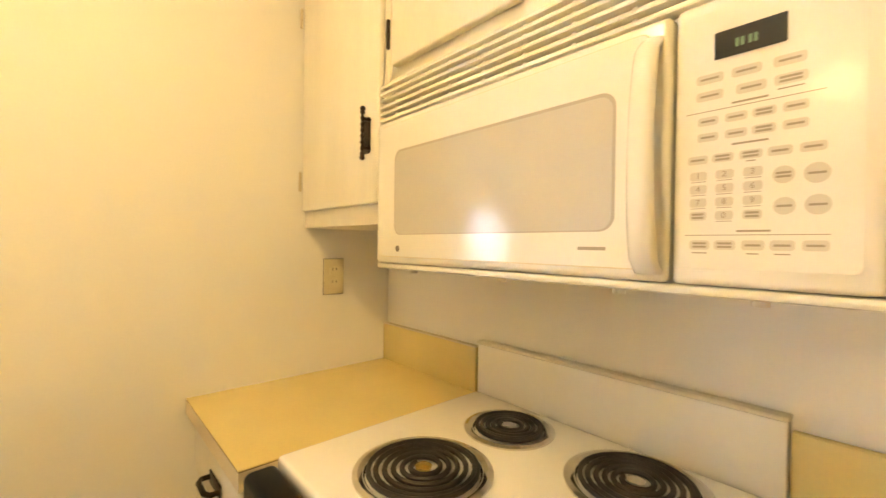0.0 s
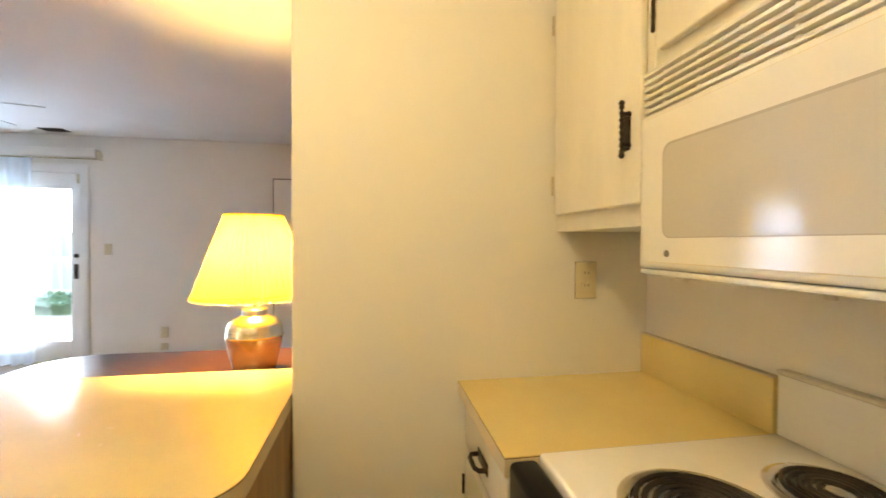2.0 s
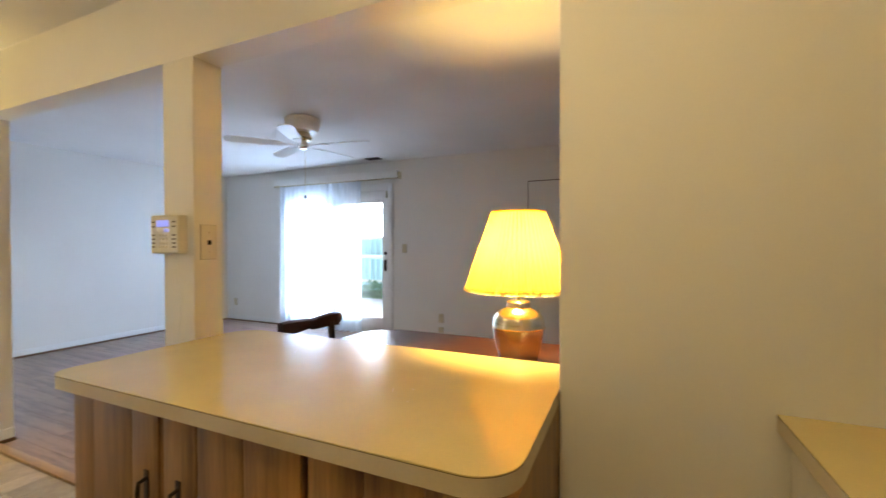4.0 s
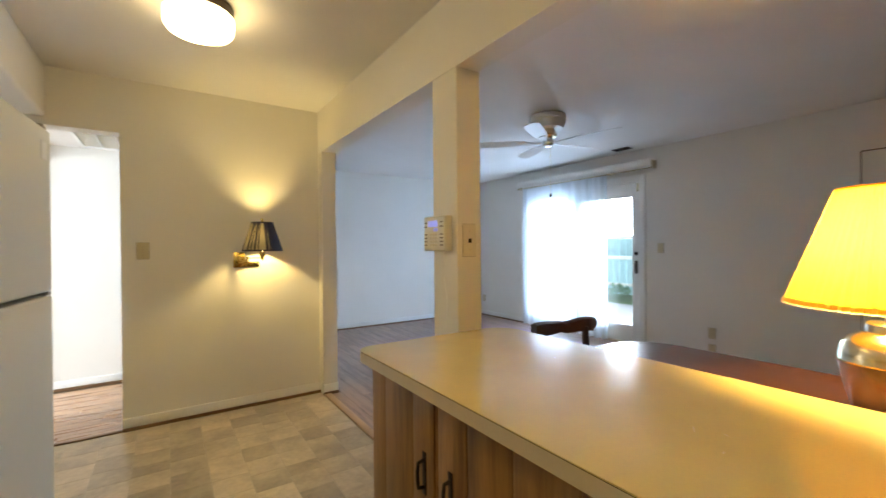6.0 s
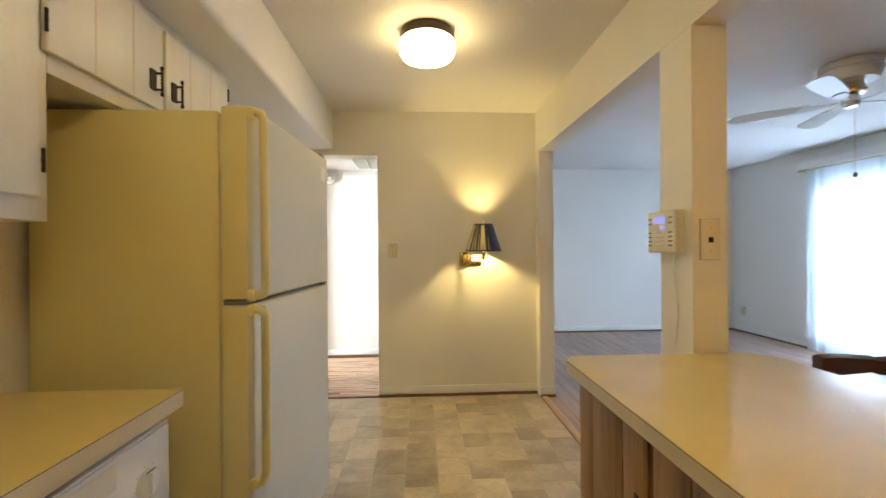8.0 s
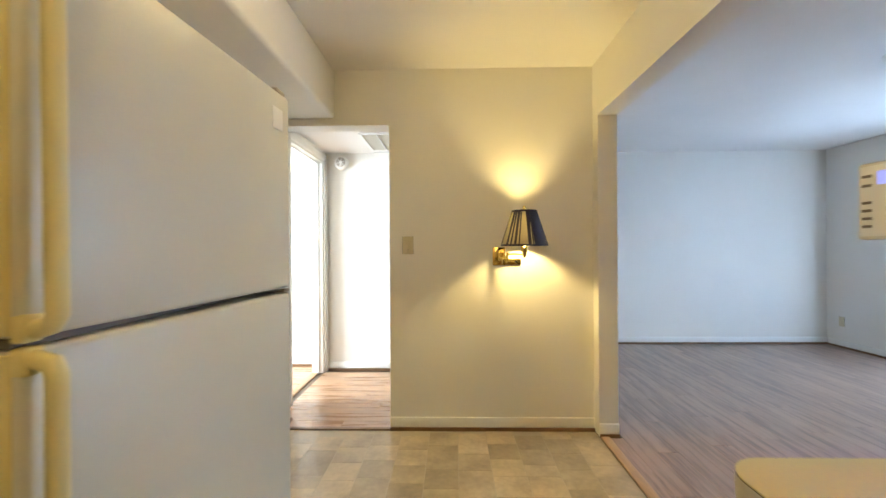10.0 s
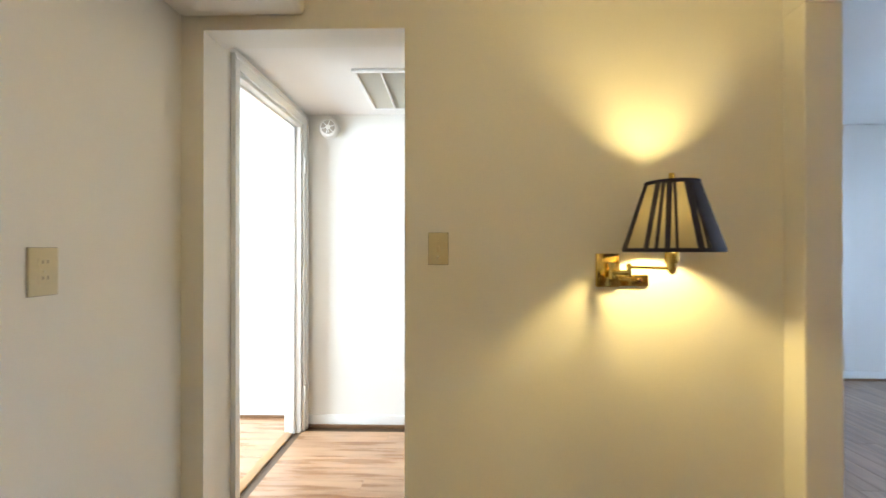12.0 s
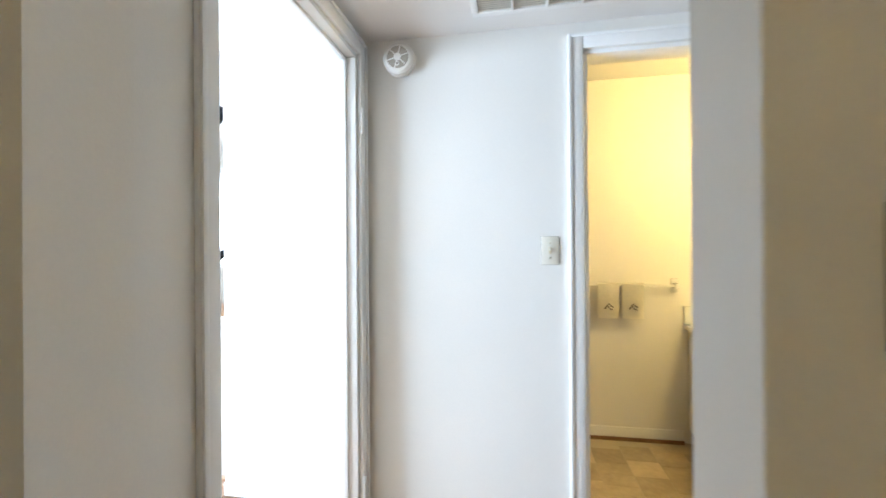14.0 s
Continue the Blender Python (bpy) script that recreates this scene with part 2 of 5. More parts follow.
def outline(x0, y0, x1, y1, radii, seg=8):
    """A rectangle with a radius for each corner: SW, SE, NE, NW, anticlockwise."""
    pts = []
    for (cx, cy, sx, sy, a0), r in zip(((x0, y0, 1, 1, 180), (x1, y0, -1, 1, 270), (x1, y1, -1, -1, 0), (x0, y1, 1, -1, 90)), radii):
        if r <= 0:
            pts.append((cx, cy))
            continue
        for k in range(seg + 1):
            a = radians(a0 + 90 * k / seg)
            pts.append((cx + sx * r + r * math.cos(a), cy + sy * r + r * math.sin(a)))
    return pts


def slab(pts, z0, z1, bm=None, lip=0.0):
    bm = bm or bmesh.new()
    lo = [bm.verts.new((x, y, z0)) for x, y in pts]
    hi = [bm.verts.new((x, y, z1)) for x, y in pts]
    n = len(pts)
    for i in range(n):
        bm.faces.new((lo[i], lo[(i + 1) % n], hi[(i + 1) % n], hi[i]))
    bm.faces.new(list(reversed(lo)))
    top = bm.faces.new(hi)
    if lip:
        bmesh.ops.bevel(bm, geom=list(top.edges), offset=lip, segments=2, affect='EDGES', profile=0.5)
    return bm


def finish(name, bm, material, smooth=True):
    bmesh.ops.recalc_face_normals(bm, faces=bm.faces)
    me = bpy.data.meshes.new(name)
    bm.to_mesh(me)
    bm.free()
    me.materials.append(material)
    if smooth:
        me.shade_smooth()
        me.set_sharp_from_angle(angle=radians(35))
    return me


def structure(name, bm, material, label, category, smooth=False):
    ob = tagged(new(name, finish(name, bm, material, smooth)), label, category, kind="structure")
    ROOT[ob] = Vector((0, 0, 0))
    return ob


def thing(name, label, category, base=(0, 0, 0), group="", kind=""):
    ob = tagged(new(name), label, category, group, kind)
    ob.location = base
    ob.empty_display_size = 0.05
    ROOT[ob] = Vector(base)
    return ob


def part(name, bm, material, parent, label=""):
    """Links a bmesh, given in world metres, as one mesh under a thing or under a part."""
    bmesh.ops.translate(bm, vec=-ROOT[parent], verts=bm.verts)
    ob = tagged(new(name, finish(name, bm, material)), label)
    ob.parent = parent
    ROOT[ob] = ROOT[parent]
    return ob


def single(name, bm, material, label, category, base, group=""):
    """A thing of one mesh."""
    bmesh.ops.translate(bm, vec=-Vector(base), verts=bm.verts)
    ob = tagged(new(name, finish(name, bm, material)), label, category, group)
    ob.location = base
    return ob


def word(text, height, m, material, parent, name="digit"):
    c = bpy.data.curves.new(name, 'FONT')
    c.body, c.size, c.extrude = text, height, 0.0002
    c.align_x, c.align_y = 'CENTER', 'CENTER'
    tmp = new(name, c)
    bpy.context.view_layer.update()
    me = bpy.data.meshes.new_from_object(tmp)
    bpy.data.objects.remove(tmp)
    me.materials.clear()
    me.materials.append(material)
    me.transform(Matrix.Translation(-ROOT[parent]) @ m)
    ob = new(name, me)
    ob.parent = parent
    return ob


# ---------------------------------------------------------------- large structure
WX, EX, SY, NY = -2.205, 0.0, 0.0, 4.715        # kitchen: west, east, south, north faces
CH = 2.435                                      # ceiling
HX, HN, HC = -2.22, 6.08, 2.19                  # hall: west face, north face, ceiling
LE, LN, LS = 3.76, 7.22, -0.9                   # living room: east, north, south faces
WT = 0.11
HT = 0.127                                      # header and jamb beside the living room
NT = 0.14                                       # wall between kitchen and hall
SB = 2.105                                      # underside of the soffits
HB = 2.08                                       # underside of the header
STUB = 1.122                                    # end of the short wall beside the stove
POST0, POST1 = 2.645, 2.848
JAMB_L, JAMB_R, DOORH = -2.12, -1.367, 2.06
PEN = 0.865                                     # peninsula top
CT = 0.882                                      # kitchen counter top

# walls of the kitchen
structure("wall_south", box(WX - 0.1, -0.1, 0, WT, 0, CH), PAINT, "cream painted plaster wall behind the stove", "wall")
structure("wall_west", box(WX - 0.1, 0, 0, WX, NY, CH), PAINT, "cream painted plaster wall behind the fridge", "wall")
structure("wall_stub", box(EX, 0, 0, WT, STUB, CH, 0.004), PAINT, "short cream painted wall at the end of the stove counter", "wall")
bm = box(EX, STUB, HB, HT, NY, CH)
box(EX, 4.622, 0, HT, NY, HB, 0.004, bm=bm)
structure("wall_header", bm, PAINT, "painted header over the openings to the living room", "wall")
structure("wall_post", box(EX, POST0, 0, HT + 0.010, POST1, HB, 0.004), PAINT, "square painted post between counter and passage", "post")
bm = box(WX - 0.1, NY, 0, JAMB_L, NY + NT, CH)
box(JAMB_L, NY, DOORH, JAMB_R, NY + NT, CH, bm=bm)
box(JAMB_R, NY, 0, HT, NY + NT, CH, bm=bm)
structure("wall_north", bm, PAINT, "cream painted wall with a plain doorway to the hall", "wall")
bm = box(WX, 0, SB, -1.735, NY, CH, 0.022, 4)
structure("soffit_west", bm, PAINT, "painted soffit above the wall cabinets", "soffit")
structure("soffit_south", box(-1.735, 0, SB, 0, 0.36, CH), PAINT, "painted soffit above the stove cabinets", "soffit")
structure("ceiling_kitchen", box(WX - 0.1, -0.1, CH, HT - 0.001, NY + NT, CH + 0.1), CEIL, "flat white kitchen ceiling", "ceiling")

# hall, bedroom and bathroom
BD0, BD1, BDH = 5.145, 5.985, 2.095                 # bedroom doorway in the hall's west wall
BT0, BT1, BTH = -1.29, -0.62, 2.075             # bathroom doorway in the hall's north wall
bm = box(HX - WT, NY + NT, 0, HX, BD0, 2.44)
box(HX - WT, BD0, BDH, HX, BD1, 2.44, bm=bm)
box(HX - WT, BD1, 0, HX, HN, 2.44, bm=bm)
structure("wall_hall_west", bm, PAINT, "white hall wall with the bedroom doorway", "wall")
bm = box(HX - WT, HN, 0, BT0, HN + WT, 2.44)
box(BT0, HN, BTH, BT1, HN + WT, 2.44, bm=bm)
box(BT1, HN, 0, 0.1, HN + WT, 2.44, bm=bm)
structure("wall_hall_north", bm, PAINT, "white hall wall with the bathroom doorway", "wall")
structure("wall_hall_east", box(0.0, NY + NT, 0, 0.1, HN, 2.44), PAINT, "white wall closing the hall", "wall")
structure("ceiling_hall", box(HX, NY + NT, HC, 0.0, HN, HC + 0.1), CEIL, "low white hall ceiling", "ceiling")
BN = 6.23                                        # bedroom north wall
structure("wall_bedroom_north", box(-3.045, BN, 0, HX - WT, BN + 0.1, 2.44), PAINT, "bright white bedroom wall beyond the doorway", "wall")
structure("wall_recess_north", box(-5.1, 6.42, 0, -2.945, 6.52, 2.44), PAINT, "white wall at the back of the bedroom recess", "wall")
structure("wall_recess_east", box(-3.045, BN + 0.1, 0, -2.945, 6.42, 2.44), PAINT, "white side wall of the bedroom recess", "wall")
bm = box(-5.1, 2.9, 0, -5.0, 7.3, 0.8)
box(-5.1, 2.9, 2.1, -5.0, 7.3, 2.44, bm=bm)
box(-5.1, 2.9, 0.8, -5.0, 3.7, 2.1, bm=bm)
box(-5.1, 5.5, 0.8, -5.0, 7.3, 2.1, bm=bm)
structure("wall_bedroom_west", bm, PAINT, "white bedroom wall with a window", "wall")
structure("wall_bedroom_south", box(-5.1, 2.8, 0, WX - 0.1, 2.9, 2.44), PAINT, "white bedroom wall", "wall")
structure("ceiling_bedroom", box(-5.1, 2.8, 2.44, HX - WT, 7.4, 2.54), CEIL, "white bedroom ceiling", "ceiling")
BB = 7.24                                        # bathroom back wall
structure("wall_bath_north", box(-2.3, BB, 0, 0.1, BB + 0.1, 2.44), PAINT, "cream bathroom wall behind the towel bar", "wall")
structure("wall_bath_west", box(-2.3, HN + WT, 0, -2.2, BB, 2.44), PAINT, "cream bathroom wall", "wall")
structure("wall_bath_east", box(-0.0, HN + WT, 0, 0.1, BB, 2.44), PAINT, "cream bathroom wall beside the vanity", "wall")
structure("ceiling_bath", box(-2.3, HN + WT, 2.40, 0.0, BB, 2.5), CEIL, "cream bathroom ceiling", "ceiling")

# living room
structure("wall_living_north", box(WT, LN, 0, LE + 0.1, LN + 0.1, CH), PAINT, "pale living room wall", "wall")
structure("wall_living_west", box(0.1, NY + NT, 0, 0.2, LN, CH), PAINT, "pale living room wall behind the hall", "wall")
structure("wall_living_south", box(WT, LS - 0.1, 0, LE + 0.1, LS, CH), PAINT, "pale living room wall", "wall")
structure("wall_dining_west", box(WT + 0.001, LS, 0, WT + 0.05, -0.1, CH), PAINT, "pale dining wall", "wall")
SD0, SD1, SDH = 3.99, 5.90, 2.06
bm = box(LE, LS, 0, LE + 0.14, SD0, CH)
box(LE, SD0, SDH, LE + 0.14, SD1, CH, bm=bm)
box(LE, SD1, 0, LE + 0.14, LN, CH, bm=bm)
structure("wall_living_east", bm, PAINT, "pale living room wall with the glazed patio doors", "wall")
structure("ceiling_living", box(HT, LS - 0.1, CH, LE + 0.14, LN + 0.1, CH + 0.1), CEIL, "white living room ceiling", "ceiling")

# floor base under everything
floor = structure("floor", box(-5.1, LS - 0.1, -0.12, LE + 0.14, 7.4, -0.006), GROUT, "floor bed under the tiles and boards", "floor")


def skirting(name, x0, y0, x1, y1, side, shoe=True):
    """A white skirting with a stained strip at its foot; side is the way it faces."""
    sx, sy = side
    t = 0.014
    bm = box(min(x0, x1 + sx * t, x0 + sx * t), min(y0, y0 + sy * t), 0, max(x1, x1 + sx * t), max(y1, y1 + sy * t), 0.085, 0.004)
    ob = structure(name, bm, TRIM, "white painted skirting board", "baseboard", True)
    if shoe:
        a, b = t + 0.012, t
        bm = box(min(x0 + sx * b, x0 + sx * a) if sx else x0, min(y0 + sy * b, y0 + sy * a) if sy else y0, -0.004,
                 max(x1 + sx * b, x1 + sx * a) if sx else x1, max(y1 + sy * b, y1 + sy * a) if sy else y1, 0.022, 0.003)
        part("shoe_strip", bm, SHOE, ob, "dark stained strip at the foot")
    return ob


skirting("baseboard_north", JAMB_R, NY, EX, NY, (0, -1))
skirting("baseboard_north_left", WX, NY, JAMB_L, NY, (0, -1))
skirting("baseboard_west", WX, 3.3, WX, NY - 0.02, (1, 0))
skirting("baseboard_pilaster", EX - 0.0, 4.622, HT, 4.622, (0, -1))
skirting("baseboard_hall_north", HX, HN, BT0 - 0.065, HN, (0, -1))
skirting("baseboard_hall_jamb", JAMB_L, NY + 0.0, JAMB_L, NY + NT, (1, 0))
skirting("baseboard_bedroom", -3.045, BN, HX - WT, BN, (0, -1))
skirting("baseboard_bath", -2.2, BB, -0.5, BB, (0, -1))
skirting("baseboard_living_north", 0.2, LN, LE, LN, (0, -1))
skirting("baseboard_living_east", LE, SD1 + 0.08, LE, LN - 0.03, (-1, 0))
skirting("baseboard_living_east_b", LE, 2.1, LE, SD0 - 0.08, (-1, 0))

# threshold between vinyl and laminate
single("threshold", box(0.004, POST1, -0.004, 0.058, 4.606, 0.010, 0.004), THRESH, "oak threshold strip between vinyl and laminate floors", "threshold", (0.03, 3.7, 0))
single("threshold", box(JAMB_L + 0.027, NY - 0.02, -0.004, JAMB_R - 0.002, NY + 0.02, 0.008, 0.003), SHOE, "dark wooden threshold strip in the hall doorway", "threshold", (-1.78, NY, 0))
single("threshold", box(HX - WT, BD0, -0.004, HX - WT + 0.06, BD1, 0.006, 0.002), THRESH, "oak threshold strip under the bedroom doorway", "threshold", (HX - 0.05, 5.5, 0))


# bedroom doorway: casing, lining, stop, hinges
bm = bmesh.new()
c = 0.062
for y0, y1 in ((BD0 - c, BD0 - 0.002), (BD1 + 0.002, BD1 + c)):
    box(HX, y0, 0, HX + 0.016, y1, BDH + c, 0.004, bm=bm)
box(HX, BD0 - 0.002, BDH + 0.002, HX + 0.016, BD1 + 0.002, BDH + c, 0.004, bm=bm)
bd = structure("door_casing_bedroom", bm, TRIM, "white glossy door casing round the bedroom doorway", "door casing", True)
bm = bmesh.new()
box(HX + 0.016, BD0 - c, 0, HX + 0.024, BD0 - c + 0.016, BDH + c, 0.003, bm=bm)
box(HX + 0.016, BD1 + c - 0.016, 0, HX + 0.024, BD1 + c, BDH + c, 0.003, bm=bm)
box(HX + 0.016, BD0 - c + 0.016, BDH + c - 0.016, HX + 0.024, BD1 + c - 0.016, BDH + c, 0.003, bm=bm)
part("back_band", bm, TRIM, bd)
bm = bmesh.new()
box(HX - WT - 0.003, BD0 - 0.001, 0, HX - 0.001, BD0 + 0.017, BDH - 0.017, 0.002, bm=bm)
box(HX - WT - 0.003, BD1 - 0.017, 0, HX - 0.001, BD1 + 0.001, BDH - 0.017, 0.002, bm=bm)
box(HX - WT - 0.003, BD0 - 0.001, BDH - 0.017, HX - 0.001, BD1 + 0.001, BDH + 0.001, 0.002, bm=bm)
part("lining", bm, TRIM, bd)
bm = bmesh.new()
box(HX - 0.075, BD0 + 0.017, 0, HX - 0.04, BD0 + 0.029, BDH - 0.03, 0.002, bm=bm)
box(HX - 0.075, BD1 - 0.029, 0, HX - 0.04, BD1 - 0.017, BDH - 0.03, 0.002, bm=bm)
box(HX - 0.075, BD0 + 0.017, BDH - 0.03, HX - 0.04, BD1 - 0.017, BDH - 0.018, 0.002, bm=bm)
part("door_stop", bm, TRIM, bd)
for hz in (1.815, 0.26):
    bm = box(HX + 0.0165, BD1 + 0.003, hz - 0.045, HX + 0.020, BD1 + 0.03, hz + 0.045, 0.001)
    turned([(0.003, -0.056), (0.008, -0.048), (0.008, 0.048), (0.003, 0.056)], (HX + 0.020, BD1 + 0.002, hz), 10, bm)
    part("hinge", bm, TRIM, bd, "hinge painted over in white")
part("strike_plate", box(HX - 0.03, BD0 + 0.017, 0.92, HX - 0.008, BD0 + 0.0195, 1.0, 0.001), IRON, bd, "dark metal strike plate")

# bathroom doorway
bm = bmesh.new()
for x0, x1 in ((BT0 - c, BT0 - 0.002), (BT1 + 0.002, BT1 + c)):
    box(x0, HN - 0.016, 0, x1, HN, BTH + c, 0.004, bm=bm)
box(BT0 - 0.002, HN - 0.016, BTH + 0.002, BT1 + 0.002, HN, BTH + c, 0.004, bm=bm)
tb = structure("door_casing_bath", bm, TRIM, "white door casing round the bathroom doorway", "door casing", True)
bm = bmesh.new()
box(BT0 - 0.001, HN + 0.001, 0, BT0 + 0.016, HN + WT + 0.003, BTH - 0.016, 0.002, bm=bm)
box(BT1 - 0.016, HN + 0.001, 0, BT1 + 0.001, HN + WT + 0.003, BTH - 0.016, 0.002, bm=bm)
box(BT0 - 0.001, HN + 0.001, BTH - 0.016, BT1 + 0.001, HN + WT + 0.003, BTH + 0.001, 0.002, bm=bm)
part("lining", bm, TRIM, tb)
part("strike_plate", box(BT0 + 0.016, HN + 0.03, 0.72, BT0 + 0.0185, HN + 0.055, 0.79, 0.001), PEWTER, tb, "brushed metal strike plate")
bm = bmesh.new()
box(BT0 - c, HN - 0.022, 0, BT0 - c + 0.014, HN - 0.016, BTH + c, 0.003, bm=bm)
box(BT0 - c + 0.014, HN - 0.022, BTH + c - 0.014, BT1 + c, HN - 0.016, BTH + c, 0.003, bm=bm)
part("back_band", bm, TRIM, tb)

# ---------------------------------------------------------------- small wall fittings


def plate_frame(place, facing):
    """A frame at a wall: local x along the wall, local y out of it."""
    return Matrix.Translation(place) @ Matrix.Rotation(facing, 4, 'Z')


def fitting(name, label, category, place, facing, kind, w=0.07, h=0.115, material=None, group=""):
    """Wall plate with a toggle, a receptacle pair or a jack. Facing: turn about z of a plate that faces -y."""
    material = material or PLATE
    m = plate_frame(place, facing)
    ob = thing(name, label, category, place, group)

    def add(nm, bm, mt, lb=""):
        bmesh.ops.transform(bm, matrix=m, verts=bm.verts)
        return part(nm, bm, mt, ob, lb)
    add("plate", box(-w / 2, -0.006, -h / 2, w / 2, 0, h / 2, 0.003), material)
    # dark sheet edging the plate, painted as its contact shade on the wall
    add("rim_shade", box(-w / 2 - 0.0012, -0.0016, -h / 2 - 0.0012, w / 2 + 0.0012, 0.0, h / 2 + 0.0012), GREY)
    if kind == "switch":
        add("toggle_slot", box(-0.006, -0.0075, -0.013, 0.006, -0.0055, 0.013, 0.001), LAMEDGE)
        bm = box(-0.004, -0.020, 0.0, 0.004, -0.006, 0.009, 0.002)
        add("toggle", bm, material)
        for z in (-0.03, 0.03):
            add("screw", turned([(0.003, 0), (0.003, 0.0015)], (0, -0.006, z), 8, None, Matrix.Rotation(radians(90), 4, 'X')), PEWTER)
    elif kind == "outlet":
        for z in (-0.02, 0.02):
            f = slab(outline(-0.0165, -0.0145, 0.0165, 0.0145, (0.008,) * 4, 4), 0, 0.003)
            bmesh.ops.transform(f, matrix=Matrix.Translation((0, -0.0055, z)) @ Matrix.Rotation(radians(90), 4, 'X'), verts=f.verts)
            face = add("receptacle", f, material)
            bm = box(-0.0075, -0.0092, z + 0.000, -0.005, -0.008, z + 0.009)
            box(0.005, -0.0092, z + 0.000, 0.0075, -0.008, z + 0.009, bm=bm)
            turned([(0.0025, 0), (0.0025, 0.0012)], (0, 0, 0), 8, bm)
            bmesh.ops.transform(bm, matrix=m, verts=bm.verts)
            part("slots", bm, GREY, face)
        add("screw", turned([(0.003, 0), (0.003, 0.0015)], (0, -0.006, 0), 8, None, Matrix.Rotation(radians(90), 4, 'X')), PEWTER)
    elif kind == "jack":
        add("jack", box(-0.009, -0.009, -0.012, 0.009, -0.0055, 0.008, 0.001), BLACK, "dark socket")
        for z in (-0.042, 0.042):
            add("screw", turned([(0.003, 0), (0.003, 0.0015)], (0, -0.006, z), 8, None, Matrix.Rotation(radians(90), 4, 'X')), PEWTER)
    return ob


R90 = radians(90)
fitting("outlet", "ivory double outlet on the wall above the stove counter", "outlet", (-0.001, 0.22, 1.185), -R90, "outlet")
fitting("light_switch", "ivory toggle switch beside the hall doorway", "light switch", (-1.243, NY, 1.245), 0, "switch", 0.072, 0.116)
fitting("outlet", "ivory double outlet on the wall beside the fridge", "outlet", (WX, 4.195, 1.187), R90, "outlet", 0.074, 0.118)
fitting("wall_jack", "ivory blank plate with a dark jack on the post", "wall plate", (0.066, POST0, 1.285), 0, "jack", 0.075, 0.15, CABPAINT)
fitting("light_switch", "ivory toggle switch beside the bathroom doorway", "light switch", (-1.427, HN, 1.262), 0, "switch", 0.07, 0.115, KEYPAD)
fitting("outlet", "ivory outlet low on the living room wall", "outlet", (LE, 3.19, 0.30), -R90, "outlet")
fitting("outlet", "ivory outlet just above the skirting", "outlet", (LE, 3.19, 0.145), -R90, "outlet", 0.07, 0.07)
fitting("outlet", "ivory outlet low on the wall beyond the curtain", "outlet", (LE, 7.02, 0.31), -R90, "outlet")
fitting("light_switch", "ivory switch beside the patio doors", "light switch", (LE, 3.74, 1.22), -R90, "switch")

# ---------------------------------------------------------------- kitchen cabinets


def pull(parent, x, y, z, facing, h=0.115):
    """Antique black pull: a shaped back plate, a turned upright spindle and finials."""
    m = plate_frame((x, y, z), facing)
    bm = slab(outline(-0.024, -h * 0.34, 0.009, h * 0.34, (0.006, 0.004, 0.004, 0.006), 3), 0, 0.004)
    bmesh.ops.transform(bm, matrix=m @ Matrix.Rotation(R90, 4, 'X'), verts=bm.verts)
    pl = part("pull_plate", bm, IRON, parent, "antique black iron pull")
    prof = []
    for k in range(25):
        f = k / 24
        r = 0.0045 + 0.0018 * math.cos(f * 2 * math.pi * 9)
        if f < 0.14 or f > 0.86:
            r = 0.0035 + 0.0035 * abs(math.sin(f * 2 * math.pi * 7))
        prof.append((r, (f - 0.5) * h))
    bm = turned(prof, (0.010, -0.022, 0), 10)
    box(0.006, -0.02, -h * 0.3, 0.014, -0.001, -h * 0.24, 0.001, bm=bm)
    box(0.006, -0.02, h * 0.24, 0.014, -0.001, h * 0.3, 0.001, bm=bm)
    bmesh.ops.transform(bm, matrix=m, verts=bm.verts)
    part("spindle", bm, IRON, pl)


def hinge(parent, x, y, z, facing, h=0.055, material=None):
    m = plate_frame((x, y, z), facing)
    bm = turned([(0.002, -h * 0.55), (0.0045, -h * 0.5), (0.004, -h * 0.2), (0.0048, 0), (0.004, h * 0.2), (0.0045, h * 0.5), (0.002, h * 0.55)], (0, -0.004, 0), 8)
    bmesh.ops.transform(bm, matrix=m, verts=bm.verts)
    part("hinge", bm, material or IRON, parent, "painted-over butt hinge" if material else "small dark butt hinge")


def front(parent, x0, x1, z0, z1, place, facing, name="door", material=None, grooves=0, thick=0.019):
    """A lipped door or drawer front on a cabinet face; x along the face, facing -y before the turn."""
    m = plate_frame(place, facing)
    material = material or CABPAINT
    bm = box(x0, -thick, z0, x1, -0.001, z1, 0.006, 3)
    bmesh.ops.transform(bm, matrix=m, verts=bm.verts)
    d = part(name, bm, material, parent)
    for k in range(grooves):
        gx = x0 + (x1 - x0) * (k + 1) / (grooves + 1)
        bm = box(gx - 0.002, -thick - 0.0006, z0 + 0.004, gx + 0.002, -thick + 0.001, z1 - 0.004)
        bmesh.ops.transform(bm, matrix=m, verts=bm.verts)
        part("groove", bm, SEAM if material is not CABPAINT else LAMEDGE, d)
    return d


S180 = radians(180)
# wall cabinet in the corner, faces +y
cab = thing("wall_cabinet", "cream painted wall cabinet with black iron pull beside the microwave", "cabinet", (-0.23, 0.16, 1.34))
part("body", box(-0.458, 0.001, 1.34, -0.001, 0.318, SB - 0.002, 0.002), CABPAINT, cab)
d = front(cab, 0.022, 0.44, 1.388, 2.068, (0.0, 0.318, 0), S180)
hinge(d, -0.018, 0.338, 1.48, S180, 0.055, LAMEDGE)
hinge(d, -0.018, 0.338, 1.975, S180, 0.055, LAMEDGE)
pull(d, -0.398, 0.337, 1.55, S180, 0.125)
